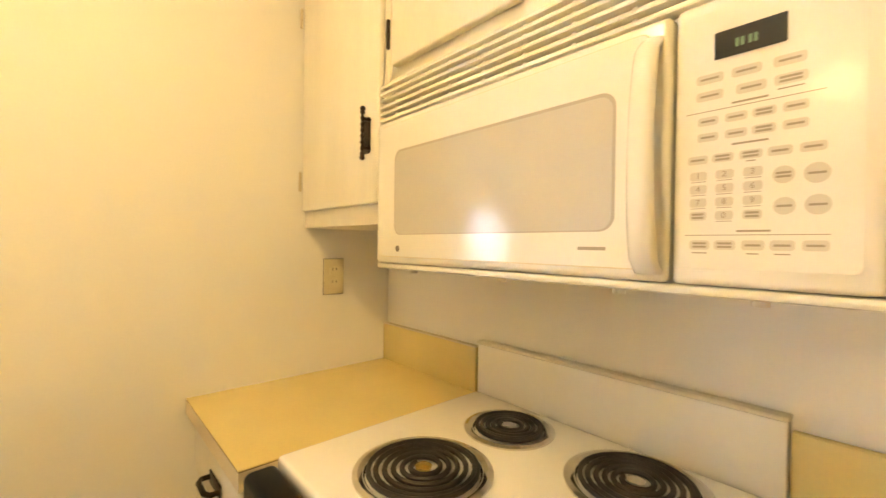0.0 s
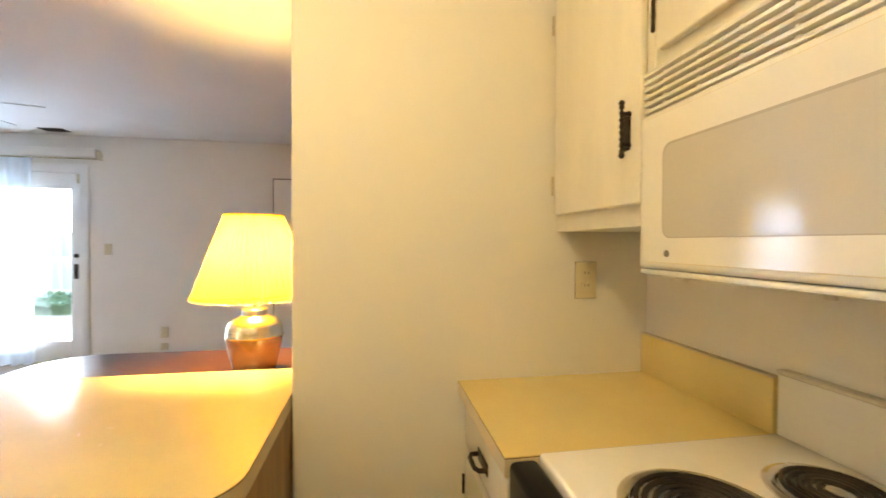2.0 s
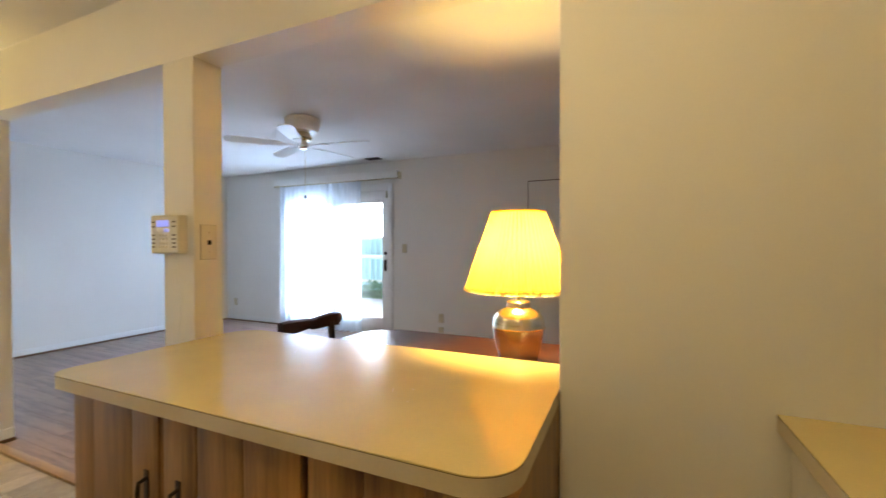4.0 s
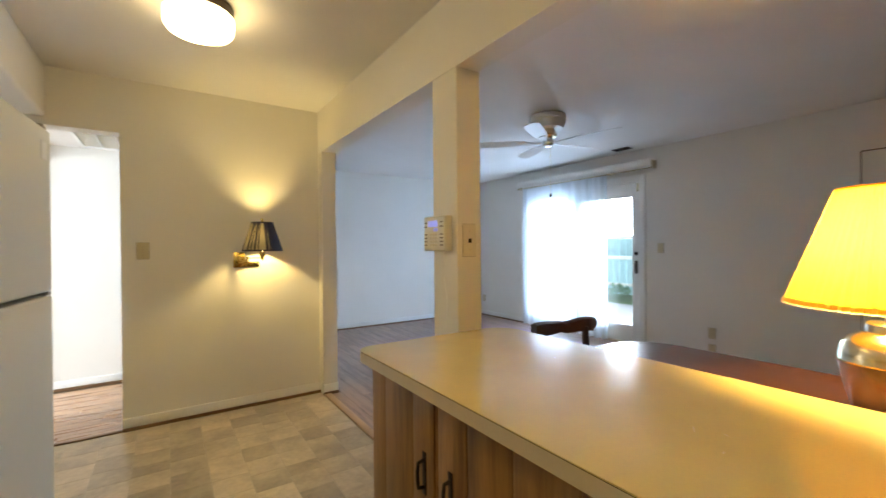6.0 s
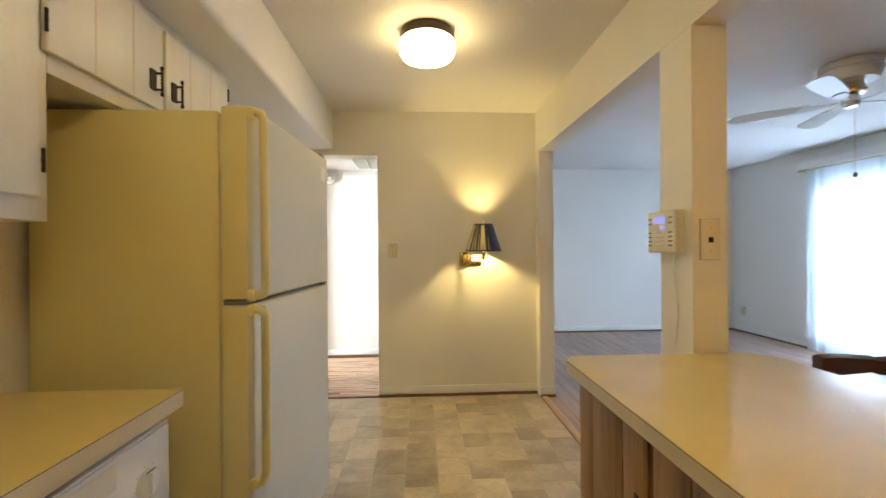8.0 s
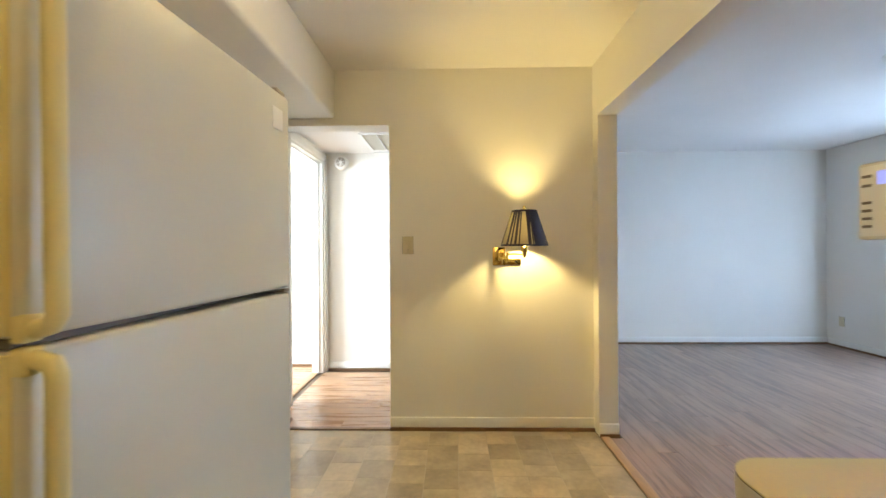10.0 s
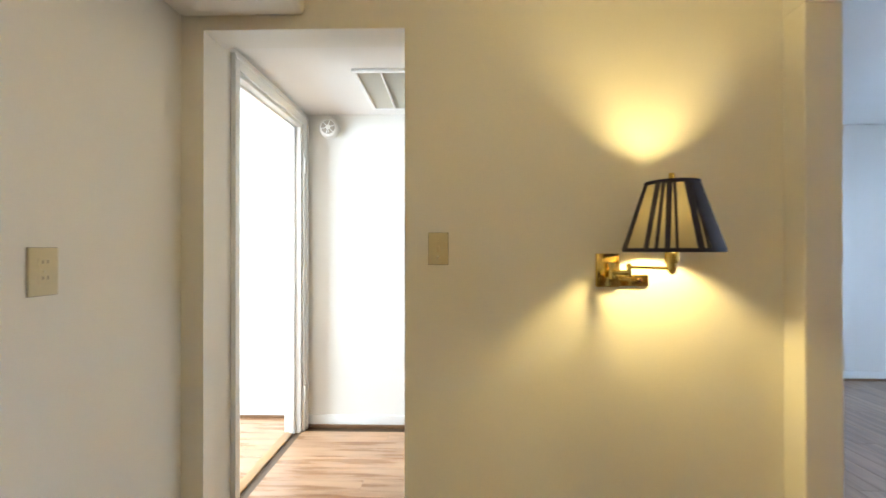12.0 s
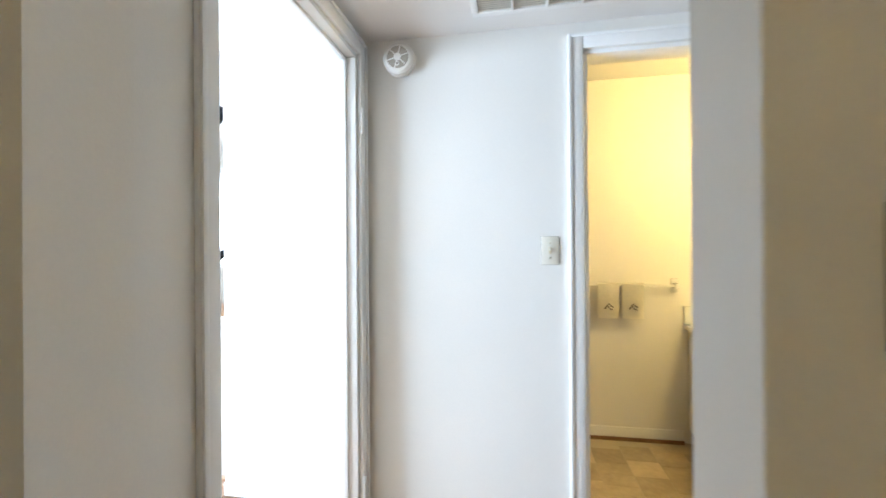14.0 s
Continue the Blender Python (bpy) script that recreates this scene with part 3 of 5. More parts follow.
# cabinet over the microwave
cab = thing("wall_cabinet", "cream painted short cabinet with two doors over the microwave", "cabinet", (-0.85, 0.16, 1.66))
part("body", box(-1.245, 0.001, 1.655, -0.461, 0.318, SB - 0.002, 0.002), CABPAINT, cab)
for x0, x1, hx in ((0.488, 0.84, -0.484), (0.866, 1.222, -1.226)):
    d = front(cab, x0, x1, 1.685, 2.068, (0.0, 0.318, 0), S180)
    hinge(d, hx, 0.338, 1.755, S180, 0.06)
    hinge(d, hx, 0.338, 2.0, S180, 0.06)
    pull(d, -x1 + 0.04 if x0 < 0.6 else -x0 - 0.04, 0.337, 1.86, S180, 0.11)
# cabinet over the west counter and over the fridge, face +x
cab = thing("wall_cabinet", "cream painted wall cabinet above the dishwasher counter", "cabinet", (-2.1, 1.8, 1.31))
part("body", box(WX + 0.001, 1.2, 1.332, -1.945, 2.270, SB - 0.002, 0.002), CABPAINT, cab)
for y0, y1 in ((1.225, 1.71), (1.73, 2.232)):
    d = front(cab, y0, y1, 1.389, 2.062, (-1.945, 0, 0), R90)
    hinge(d, -1.925, y1 if y0 > 1.6 else y0, 1.48, R90)
    hinge(d, -1.925, y1 if y0 > 1.6 else y0, 1.93, R90)
    pull(d, -1.926, (y0 + 0.04) if y0 > 1.6 else (y1 - 0.04), 1.56, R90)
cab = thing("wall_cabinet", "cream painted cabinet with two doors over the fridge", "cabinet", (-2.1, 2.7, 1.74))
part("body", box(WX + 0.001, 2.272, 1.71, -1.945, 3.25, SB - 0.002, 0.002), CABPAINT, cab)
for y0, y1, hy, py in ((2.250, 2.715, 2.243, 2.661), (2.732, 3.205, 3.207, 2.783)):
    d = front(cab, y0, y1, 1.757, 2.062, (-1.945, 0, 0), R90, grooves=2)
    hinge(d, -1.925, hy, 1.83, R90)
    hinge(d, -1.925, hy, 2.0, R90)
    pull(d, -1.926, py, 1.85, R90, 0.105)


# ---------------------------------------------------------------- counters
def counter(name, label, pts, z, thick, base):
    ob = thing(name, label, "countertop", base)
    part("top", slab(pts, z - 0.0025, z), LAMINATE, ob, "yellow laminate top")
    part("edge", slab(pts, z - thick, z - 0.0044), LAMEDGE, ob, "beige laminate edge band")
    part("seam", slab(pts, z - 0.0043, z - 0.0026), SEAM, ob, "dark seam line")
    return ob


ct = counter("countertop", "yellow laminate countertop in the corner beside the stove", outline(-0.459, 0.001, -0.001, 0.635, (0,) * 4), CT, 0.04, (-0.23, 0.3, CT))
part("backsplash", box(-0.459, 0.001, CT, -0.001, 0.021, CT + 0.125, 0.002), LAMINATE, ct)
part("backsplash_cap", box(-0.459, 0.001, CT + 0.1255, -0.001, 0.0215, CT + 0.1285), LAMEDGE, ct, "beige edge line")
cab = thing("base_cabinet", "cream painted base cabinet with a drawer beside the stove", "cabinet", (-0.23, 0.3, 0))
part("body", box(-0.457, 0.001, 0.09, -0.002, 0.60, CT - 0.041), CABPAINT, cab)
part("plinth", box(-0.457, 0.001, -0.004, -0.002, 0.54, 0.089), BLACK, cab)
d = front(cab, 0.03, 0.43, 0.70, 0.815, (0, 0.60, 0), S180, "drawer")
pull_m = front(cab, 0.03, 0.43, 0.13, 0.67, (0, 0.60, 0), S180)
bm = tube([(-0.20, 0.621, 0.757), (-0.20, 0.64, 0.757), (-0.215, 0.648, 0.757), (-0.265, 0.648, 0.757), (-0.28, 0.64, 0.757), (-0.28, 0.621, 0.757)], 0.006)
part("drawer_pull", bm, IRON, d, "black iron bail pull")
part("drawer_plate", box(-0.285, 0.6195, 0.742, -0.195, 0.6225, 0.772, 0.001), IRON, d, "black iron plate")
hinge(pull_m, -0.03, 0.62, 0.58, S180)
pull(pull_m, -0.39, 0.62, 0.55, S180)

# counter on the far side of the stove, turning along the west wall
pts = [(WX + 0.001, 0.001), (-1.137, 0.001), (-1.137, 0.635), (-1.65, 0.635), (-1.65, 2.331), (WX + 0.001, 2.331)]
ct = counter("countertop", "yellow laminate countertop turning the corner over the dishwasher", pts, CT, 0.046, (-1.9, 1, CT))
bm = box(WX + 0.022, 0.001, CT, -1.137, 0.021, CT + 0.125, 0.002)
box(WX + 0.001, 0.001, CT, WX + 0.021, 2.331, CT + 0.125, 0.002, bm=bm)
part("backsplash", bm, LAMINATE, ct)
cab = thing("base_cabinet", "cream painted corner base cabinet along two walls", "cabinet", (-1.9, 0.6, 0))
bm = box(WX + 0.001, 0.001, 0.09, -1.139, 0.60, CT - 0.041)
box(WX + 0.001, 0.60, 0.09, -1.69, 1.69, CT - 0.041, bm=bm)
part("body", bm, CABPAINT, cab)
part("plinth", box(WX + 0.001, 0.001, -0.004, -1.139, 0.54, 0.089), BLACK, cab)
front(cab, 1.16, 1.65, 0.13, 0.815, (0, 0.60, 0), S180)
for y0 in (0.66, 1.18):
    d = front(cab, y0, y0 + 0.49, 0.13, 0.67, (-1.69, 0, 0), R90)
    front(cab, y0, y0 + 0.49, 0.70, 0.815, (-1.69, 0, 0), R90, "drawer")
    pull(d, -1.67, y0 + 0.44, 0.58, R90)

# dishwasher
dw = thing("dishwasher", "white dishwasher with a round dial under the counter", "dishwasher", (-1.9, 2.0, 0))
part("body", box(WX + 0.01, 1.70, 0.02, -1.70, 2.311, CT - 0.048), ENAMEL, dw)
part("control_panel", box(-1.70, 1.703, 0.60, -1.672, 2.309, 0.803, 0.008), ENAMEL, dw)
part("door_panel", box(-1.70, 1.703, 0.13, -1.676, 2.309, 0.592, 0.006), ENAMEL, dw)
part("kick_panel", box(-1.74, 1.703, -0.004, -1.715, 2.309, 0.12, 0.003), BLACK, dw)
RX90 = Matrix.Rotation(R90, 4, 'Y')
k = part("dial", turned([(0.035, 0), (0.035, 0.007), (0.033, 0.010), (0.026, 0.011)], (-1.672, 2.214, 0.693), 28, None, RX90), WHITEPLASTIC, dw)
part("dial_grip", box(-1.662, 2.208, 0.667, -1.653, 2.220, 0.719, 0.003), WHITEPLASTIC, k)
for i in range(9):
    a = radians(20 + i * 40)
    my, mz = 2.214 + 0.043 * math.cos(a), 0.693 + 0.043 * math.sin(a)
    part("dial_mark", box(-1.6725, my - 0.0015, mz - 0.0015, -1.6715, my + 0.0015, mz + 0.0015), PRINT, dw)
part("dial_pointer", box(-1.6605, 2.196, 0.7215, -1.6595, 2.230, 0.7245), GREY, k)
# no hollow for the latch: a flat patch carries the recess shade in its colour
lp = part("latch_recess_shade", box(-1.6735, 1.985, 0.735, -1.6705, 2.115, 0.792, 0.002), KEYPAD, dw, "beige patch painted as the recess shade")
part("latch_lever", box(-1.682, 1.995, 0.748, -1.6736, 2.105, 0.762, 0.004), ENAMEL, lp)
part("panel_lip", box(-1.690, 1.704, 0.8035, -1.674, 2.306, 0.810, 0.002), ENAMEL, dw)

# ---------------------------------------------------------------- stove
ST = CT + 0.014
stove = thing("stove", "white electric coil stove with black oven front", "stove", (-0.80, 0.32, 0))
part("body", box(-1.133, 0.03, 0.03, -0.463, 0.60, ST - 0.03), ENAMEL, stove)
part("cooktop", box(-1.134, 0.03, ST - 0.03, -0.474, 0.572, ST, 0.008, 3), ENAMEL, stove)
part("back_guard", box(-1.134, 0.004, ST - 0.02, -0.474, 0.029, ST + 0.128, 0.004), ENAMEL, stove, "white back guard")
part("back_guard_cap", box(-1.136, 0.002, ST + 0.1285, -0.472, 0.031, ST + 0.136, 0.002), KEYPAD, stove, "beige trim along the top")
part("front_panel", box(-1.134, 0.573, ST - 0.15, -0.470, 0.632, ST - 0.012, 0.014, 4), BLACK, stove, "black glass control front")
part("oven_door", box(-1.13, 0.601, 0.18, -0.470, 0.626, ST - 0.155, 0.01, 3), BLACK, stove, "black oven door")
bm = tube([(-1.07, 0.622, ST - 0.2), (-1.07, 0.665, ST - 0.2), (-0.53, 0.665, ST - 0.2), (-0.53, 0.622, ST - 0.2)], 0.011)
part("oven_handle", bm, BLACK, stove)
part("drawer", box(-1.13, 0.60, 0.02, -0.466, 0.645, 0.17, 0.008), ENAMEL, stove)
for bx, by, r in ((-0.685, 0.152, 0.082), (-0.693, 0.398, 0.108), (-0.958, 0.158, 0.101), (-0.975, 0.41, 0.082)):
    bm, rings = lathe([(r + 0.015, 0.0005), (r + 0.015, 0.004), (r + 0.006, 0.0065), (r - 0.002, 0.002)], (bx, by, ST), 40)
    ring = part("trim_ring", bm, CHROME, stove, "chrome trim ring")
    bm = turned([(0.02, -0.024), (r - 0.03, -0.022), (r - 0.004, 0.0028)], (bx, by, ST), 40)
    bmesh.ops.delete(bm, geom=[f for f in bm.faces if len(f.verts) > 4 and f.calc_center_median().z > ST - 0.005], context='FACES')
    part("drip_pan", bm, DRIP, stove, "dark burnt drip pan")
    turns = 6 if r > 0.1 else 5
    pts = []
    for k in range(turns * 26 + 1):
        a = 2 * math.pi * k / 26
        q = 0.020 + (r - 0.032) * min(1.0, k / ((turns - 1) * 26))
        pts.append((bx + q * math.cos(a), by + q * math.sin(a), ST + 0.008))
    pts.append((pts[-1][0], pts[-1][1] - 0.01, ST - 0.006))
    part("coil", tube(pts, 0.0048, 8), COIL, stove, "dark spiral heating coil")
    part("medallion", turned([(0.014, 0.004), (0.015, 0.010), (0.010, 0.012)], (bx, by, ST), 18), BRASS if r > 0.105 else CHROME, stove)
for i in range(4):
    kx = -0.55 - i * 0.165
    kn = part("knob", turned([(0.022, 0), (0.02, 0.014), (0.016, 0.018)], (kx, 0.631, ST - 0.09), 20, None, Matrix.Rotation(-R90, 4, 'X')), BLACK, stove)

# ---------------------------------------------------------------- microwave
MX0, MX1, MF = -1.242, -0.46, 0.352
mw = thing("microwave", "white over-the-range microwave with vent grille under the cabinet", "microwave", (-0.85, 0.18, 1.24))
part("body", box(MX0, 0.004, 1.245, MX1, MF - 0.03, 1.652, 0.004), MWPLASTIC, mw)
part("base_lip", box(MX0, MF - 0.03, 1.241, MX1, MF - 0.004, 1.252, 0.004), MWPLASTIC, mw)
door = part("door", box(-1.069, MF - 0.029, 1.253, MX1 - 0.001, MF, 1.560, 0.009, 3), MWPLASTIC, mw)
bm = slab(outline(-1.046, 1.268, -0.478, 1.546, (0.012,) * 4, 5), 0, 0.0016)
TOY = Matrix.Translation((0, MF - 0.0004, 0)) @ Matrix(((1, 0, 0, 0), (0, 0, 1, 0), (0, 1, 0, 0), (0, 0, 0, 1)))
bmesh.ops.transform(bm, matrix=TOY, verts=bm.verts)
bmesh.ops.translate(bm, vec=(0, 0.0006, 0), verts=bm.verts)
part("door_panel", bm, MWPLASTIC, door)


def panel(parent, name, x0, z0, x1, z1, r, material, out=0.0022, label="", dep=0.0012):
    bm = slab(outline(x0, z0, x1, z1, (r,) * 4, 5), 0, dep)
    bmesh.ops.transform(bm, matrix=Matrix.Translation((0, out - 0.0004, 0)) @ TOY, verts=bm.verts)
    return part(name, bm, material, parent, label)


# shade of the panel groove and window recess, drawn as flat darker sheets
panel(door, "panel_groove_shade", -1.0475, 1.2665, -0.4765, 1.5475, 0.013, LAMEDGE, 0.0005, "thin beige line painted as groove shade", 0.0008)
panel(door, "window_rim_shade", -1.007, 1.313, -0.532, 1.490, 0.02, TRIMGREY, 0.0020, "grey rim painted as recess shade", 0.0008)
panel(door, "window", -1.003, 1.315, -0.536, 1.485, 0.018, MWWINDOW, 0.0026, "pale screened window", 0.0008)
panel(door, "badge", -0.552, 1.278, -0.538, 1.291, 0.0065, GREY, 0.0020, "small round grey badge", 0.001)
panel(door, "name_bar", -0.996, 1.289, -0.957, 1.2935, 0.001, PRINT, 0.0020, "small grey nameplate bar", 0.001)
# the grip is a broad flat bow, wider towards its lower end
bm = bmesh.new()
rings = []
for i in range(17):
    f = i / 16
    z = 1.262 + 0.276 * f
    out = MF - 0.004 + 0.030 * math.sin(math.pi * min(1, max(0, f))) ** 0.35
    w, d = 0.0165 - 0.003 * f, 0.010
    rings.append([bm.verts.new((-1.047 + w * math.cos(q) , out + d * math.sin(q), z)) for q in [2 * math.pi * j / 14 for j in range(14)]])
for lo, hi in zip(rings, rings[1:]):
    for j in range(14):
        bm.faces.new((lo[j], lo[(j + 1) % 14], hi[(j + 1) % 14], hi[j]))
bm.faces.new(rings[0])
bm.faces.new(rings[-1])
part("handle", bm, MWPLASTIC, door, "bowed white handle")
cp = part("control_panel", box(MX0 + 0.001, MF - 0.029, 1.253, -1.073, MF, 1.560, 0.008, 3), MWPLASTIC, mw)
panel(cp, "panel_sheet", -1.226, 1.272, -1.082, 1.545, 0.006, MWPLASTIC, 0.0006, "", 0.001)
disp = panel(cp, "display", -1.172, 1.492, -1.112, 1.520, 0.001, DISPLAY, 0.0016, "dark display window")
for dx in (-1.149, -1.1445, -1.138, -1.1335):
    panel(disp, "display_bar", dx, 1.500, dx + 0.003, 1.5085, 0.0003, GREENLCD, 0.0030, "dim green clock segment", 0.0006)


def key(x, z, w, h, bars=1, r=None, ring=False):
    k = panel(cp, "key", x - w / 2, z - h / 2, x + w / 2, z + h / 2, r or h * 0.3, KEYPATCH, 0.0016, "", 0.0004)
    for i in range(bars):
        bz = z + (0.5 * (bars - 1) - i) * 0.0036
        panel(k, "print_bar", x - w * 0.34, bz - 0.0011, x + w * 0.34, bz + 0.0011, 0.0002, PRINT, 0.0021, "", 0.0003)
    return k


for x, z, b in ((-1.108, 1.474, 1), (-1.140, 1.474, 1), (-1.174, 1.474, 1), (-1.108, 1.456, 1), (-1.144, 1.456, 1), (-1.175, 1.456, 2)):
    key(x, z, 0.025, 0.010, b)
for z in (1.429, 1.412):
    for i, x in enumerate((-1.107, -1.132, -1.155, -1.179)):
        key(x, z, 0.019, 0.009, 2 if i == 2 else 1)
for i, x in enumerate((-1.098, -1.121, -1.145, -1.168, -1.192)):
    key(x, 1.3885, 0.019, 0.009, 2 if i in (1, 2) else 1)
    key(x - 0.003, 1.297, 0.019, 0.010, 2 if i in (0, 1) else 1)
for x, z, w in ((-1.175, 1.4475, 0.02), (-1.145, 1.382, 0.008), (-1.101, 1.2885, 0.014), (-1.148, 1.2885, 0.010), (-1.171, 1.2885, 0.012)):
    panel(cp, "caption_bar", x - w / 2, z - 0.0006, x + w / 2, z + 0.0006, 0.0001, PRINT, 0.0016, "", 0.0003)
digits = "123456789"
FACE = Matrix.Rotation(S180, 4, 'Z') @ Matrix.Rotation(R90, 4, 'X')
for i in range(12):
    col, row = i % 3, i // 3
    x, z = (-1.099, -1.123, -1.147)[col], 1.371 - 0.0143 * row
    text = digits[i] if i < 9 else {10: "0"}.get(i)
    k = key(x, z, 0.016, 0.0095, 0 if text else 2)
    if text:
        word(text, 0.0085, Matrix.Translation((x, MF + 0.0021, z)) @ FACE, PRINT, k)
        panel(cp, "key_underline", x - 0.007, z - 0.0065, x + 0.007, z - 0.0058, 0.0001, PRINT, 0.0016, "", 0.0003)
for x, z, r, bars in ((-1.171, 1.365, 0.0085, 2), (-1.172, 1.335, 0.0085, 1), (-1.195, 1.364, 0.0095, 1), (-1.196, 1.335, 0.0095, 1)):
    if r > 0.009:
        panel(cp, "key_ring", x - r - 0.001, z - r - 0.001, x + r + 0.001, z + r + 0.001, r + 0.0009, PRINT, 0.0012, "thin ring", 0.0003)
    key(x, z, 2 * r, 2 * r, bars, r * 0.98)
for z, x0, x1 in ((1.4395, -1.200, -1.086), (1.3075, -1.205, -1.087)):
    panel(cp, "rule", x0, z - 0.0004, x1, z + 0.0004, 0.0001, PRINT, 0.0016, "", 0.0003)
for x, z, w in ((-1.143, 1.4435, 0.03), (-1.144, 1.401, 0.03), (-1.148, 1.3115, 0.028)):
    panel(cp, "heading_bar", x - w / 2, z - 0.001, x + w / 2, z + 0.001, 0.0002, PRINT, 0.0016, "", 0.0003)
part("grille_back", box(MX0 + 0.004, MF - 0.05, 1.562, MX1 - 0.004, MF - 0.028, 1.650), KEYPAD, mw, "shaded vent backing")
for i in range(6):
    z = 1.568 + i * 0.0148
    bm = box(MX0 + 0.001, MF - 0.027, z - 0.0036, MX1 - 0.001, MF - 0.006, z + 0.0036, 0.0015)
    part("slat", bm, MWPLASTIC, mw)
for i in range(9):
    gx = MX1 - 0.05 - i * 0.085
    part("grille_stay", box(gx - 0.003, MF - 0.0275, 1.566, gx + 0.003, MF - 0.016, 1.646), MWPLASTIC, mw)
for fx in (-0.56, -0.80, -1.0, -1.15):
    part("foot", turned([(0.008, -0.008), (0.008, 0)], (fx, MF - 0.03, 1.2412), 12), KEYPAD, mw)

# ---------------------------------------------------------------- fridge
FY0, FY1, FX = 2.475, 3.248, -1.464


def askew(bm):
    """The fridge stands slightly askew: its front runs out towards the far side."""
    for v in bm.verts:
        v.co.x -= 0.074 * (FY1 - v.co.y) * min(1.0, max(0.0, (v.co.x + 1.61) / 0.05))
    return bm


fr = thing("fridge", "almond top-freezer fridge with long side handles", "fridge", (-1.9, 2.86, 0))
part("body", box(WX + 0.02, FY0 + 0.004, 0.015, -1.623, FY1 - 0.004, 1.690, 0.010, 3), ALMOND_LAMPLIT, fr, "almond textured steel cabinet")
part("gasket", box(-1.6225, FY0 + 0.010, 0.10, -1.6105, FY1 - 0.012, 1.68, 0.003), LAMEDGE, fr, "shaded almond door gasket")
SPLIT = 1.094
for nm, z0, z1 in (("freezer_door", SPLIT + 0.007, 1.704), ("fridge_door", 0.09, SPLIT - 0.007)):
    d = part(nm, askew(box(-1.610, FY0, z0, FX, FY1, z1, 0.012, 4)), ALMOND_DAYLIT, fr, "almond pebbled door")
    # this sheet carries the lamplit tint onto the door's side
    part("edge_trim", box(-1.609, FY0 - 0.003, z0 + 0.006, -1.536, FY0 + 0.001, z1 - 0.006, 0.001), ALMOND_LAMPLIT, d, "almond side trim")
    hx, hy, bx = -1.490, FY0 + 0.014, -1.535
    if z0 > 1:
        pts = [(bx, hy, 1.686), (bx + 0.02, hy, 1.686), (hx - 0.006, hy, 1.680), (hx, hy, 1.661), (hx, hy, 1.62), (hx + 0.004, hy, SPLIT + 0.07), (hx + 0.004, hy, SPLIT + 0.040), (hx - 0.004, hy, SPLIT + 0.026), (bx + 0.02, hy, SPLIT + 0.020), (bx, hy, SPLIT + 0.020)]
    else:
        pts = [(bx, hy, SPLIT - 0.022), (bx + 0.02, hy, SPLIT - 0.022), (hx - 0.004, hy, SPLIT - 0.027), (hx + 0.003, hy, SPLIT - 0.042), (hx + 0.003, hy, SPLIT - 0.08), (hx + 0.003, hy, 0.60), (hx + 0.002, hy, 0.56), (hx - 0.008, hy, 0.535), (bx + 0.012, hy, 0.525), (bx, hy, 0.52)]
    h_ = part("handle", tube(pts, 0.0140, 12), ALMOND_LAMPLIT, d, "long almond handle")
    for ez in ((1.681, SPLIT + 0.022) if z0 > 1 else (SPLIT - 0.024, 0.53)):
        part("end_block", box(bx - 0.006, hy - 0.0155, ez - 0.020, bx + 0.018, hy + 0.016, ez + 0.020, 0.006, 3), ALMOND_LAMPLIT, h_)
part("hinge_cover", box(-1.60, FY1 - 0.07, 1.705, FX - 0.01, FY1 - 0.01, 1.718, 0.004), TRIMGREY, fr, "grey hinge cover")
part("mid_hinge", box(-1.58, FY1 - 0.04, SPLIT - 0.006, FX - 0.004, FY1 + 0.001, SPLIT + 0.006, 0.002), TRIMGREY, fr, "metal centre hinge")
# dark block in the slot between the doors, coloured as its shade
part("door_gap_shade", box(-1.609, FY0 + 0.003, SPLIT - 0.006, FX - 0.075, FY1 - 0.07, SPLIT + 0.006), GASKET, fr, "dark filler painted as the shade between the doors")
part("badge", askew(box(FX - 0.0005, 3.140, 1.585, FX + 0.002, 3.200, 1.65, 0.001)), WHITEPLASTIC, fr, "small pale badge")
part("base_grille", box(-1.60, FY0 + 0.01, 0.0, -1.53, FY1 - 0.01, 0.08, 0.004), GASKET, fr)

# ---------------------------------------------------------------- peninsula
pen = counter("peninsula_countertop", "yellow laminate peninsula countertop with rounded corners", outline(-0.499, STUB + 0.003, 0.262, POST0 - 0.002, (0.10, 0.05, 0.12, 0.07), 10), PEN, 0.042, (-0.1, 1.9, PEN))
for wx, wy, wl, wa in ((-0.18, 1.55, 0.016, 30), (-0.155, 1.50, 0.008, 80), (-0.24, 1.47, 0.006, 10), (0.02, 2.1, 0.012, 60)):
    bm = slab([(-wl, -0.0006), (0, -0.0012), (wl, -0.0004), (wl * 0.6, 0.0008), (-wl * 0.5, 0.001)], PEN + 0.0001, PEN + 0.0004)
    bmesh.ops.transform(bm, matrix=Matrix.Translation((wx, wy, 0)) @ Matrix.Rotation(radians(wa), 4, 'Z'), verts=bm.verts)
    part("scratch", bm, LAMEDGE, pen, "small worn scratch")
cab = thing("peninsula_cabinet", "honey pine plank cabinet under the peninsula top", "cabinet", (-0.15, 1.8, 0))
PX = -0.457
part("body", box(PX, STUB + 0.004, 0.09, 0.10, 2.555, PEN - 0.043), PINE, cab)
part("plinth", box(PX + 0.06, STUB + 0.004, -0.004, 0.09, 2.52, 0.089), SHOE, cab)
part("end_stile", box(PX - 0.006, 2.425, 0.09, PX - 0.0005, 2.557, PEN - 0.044, 0.002), PINE, cab)
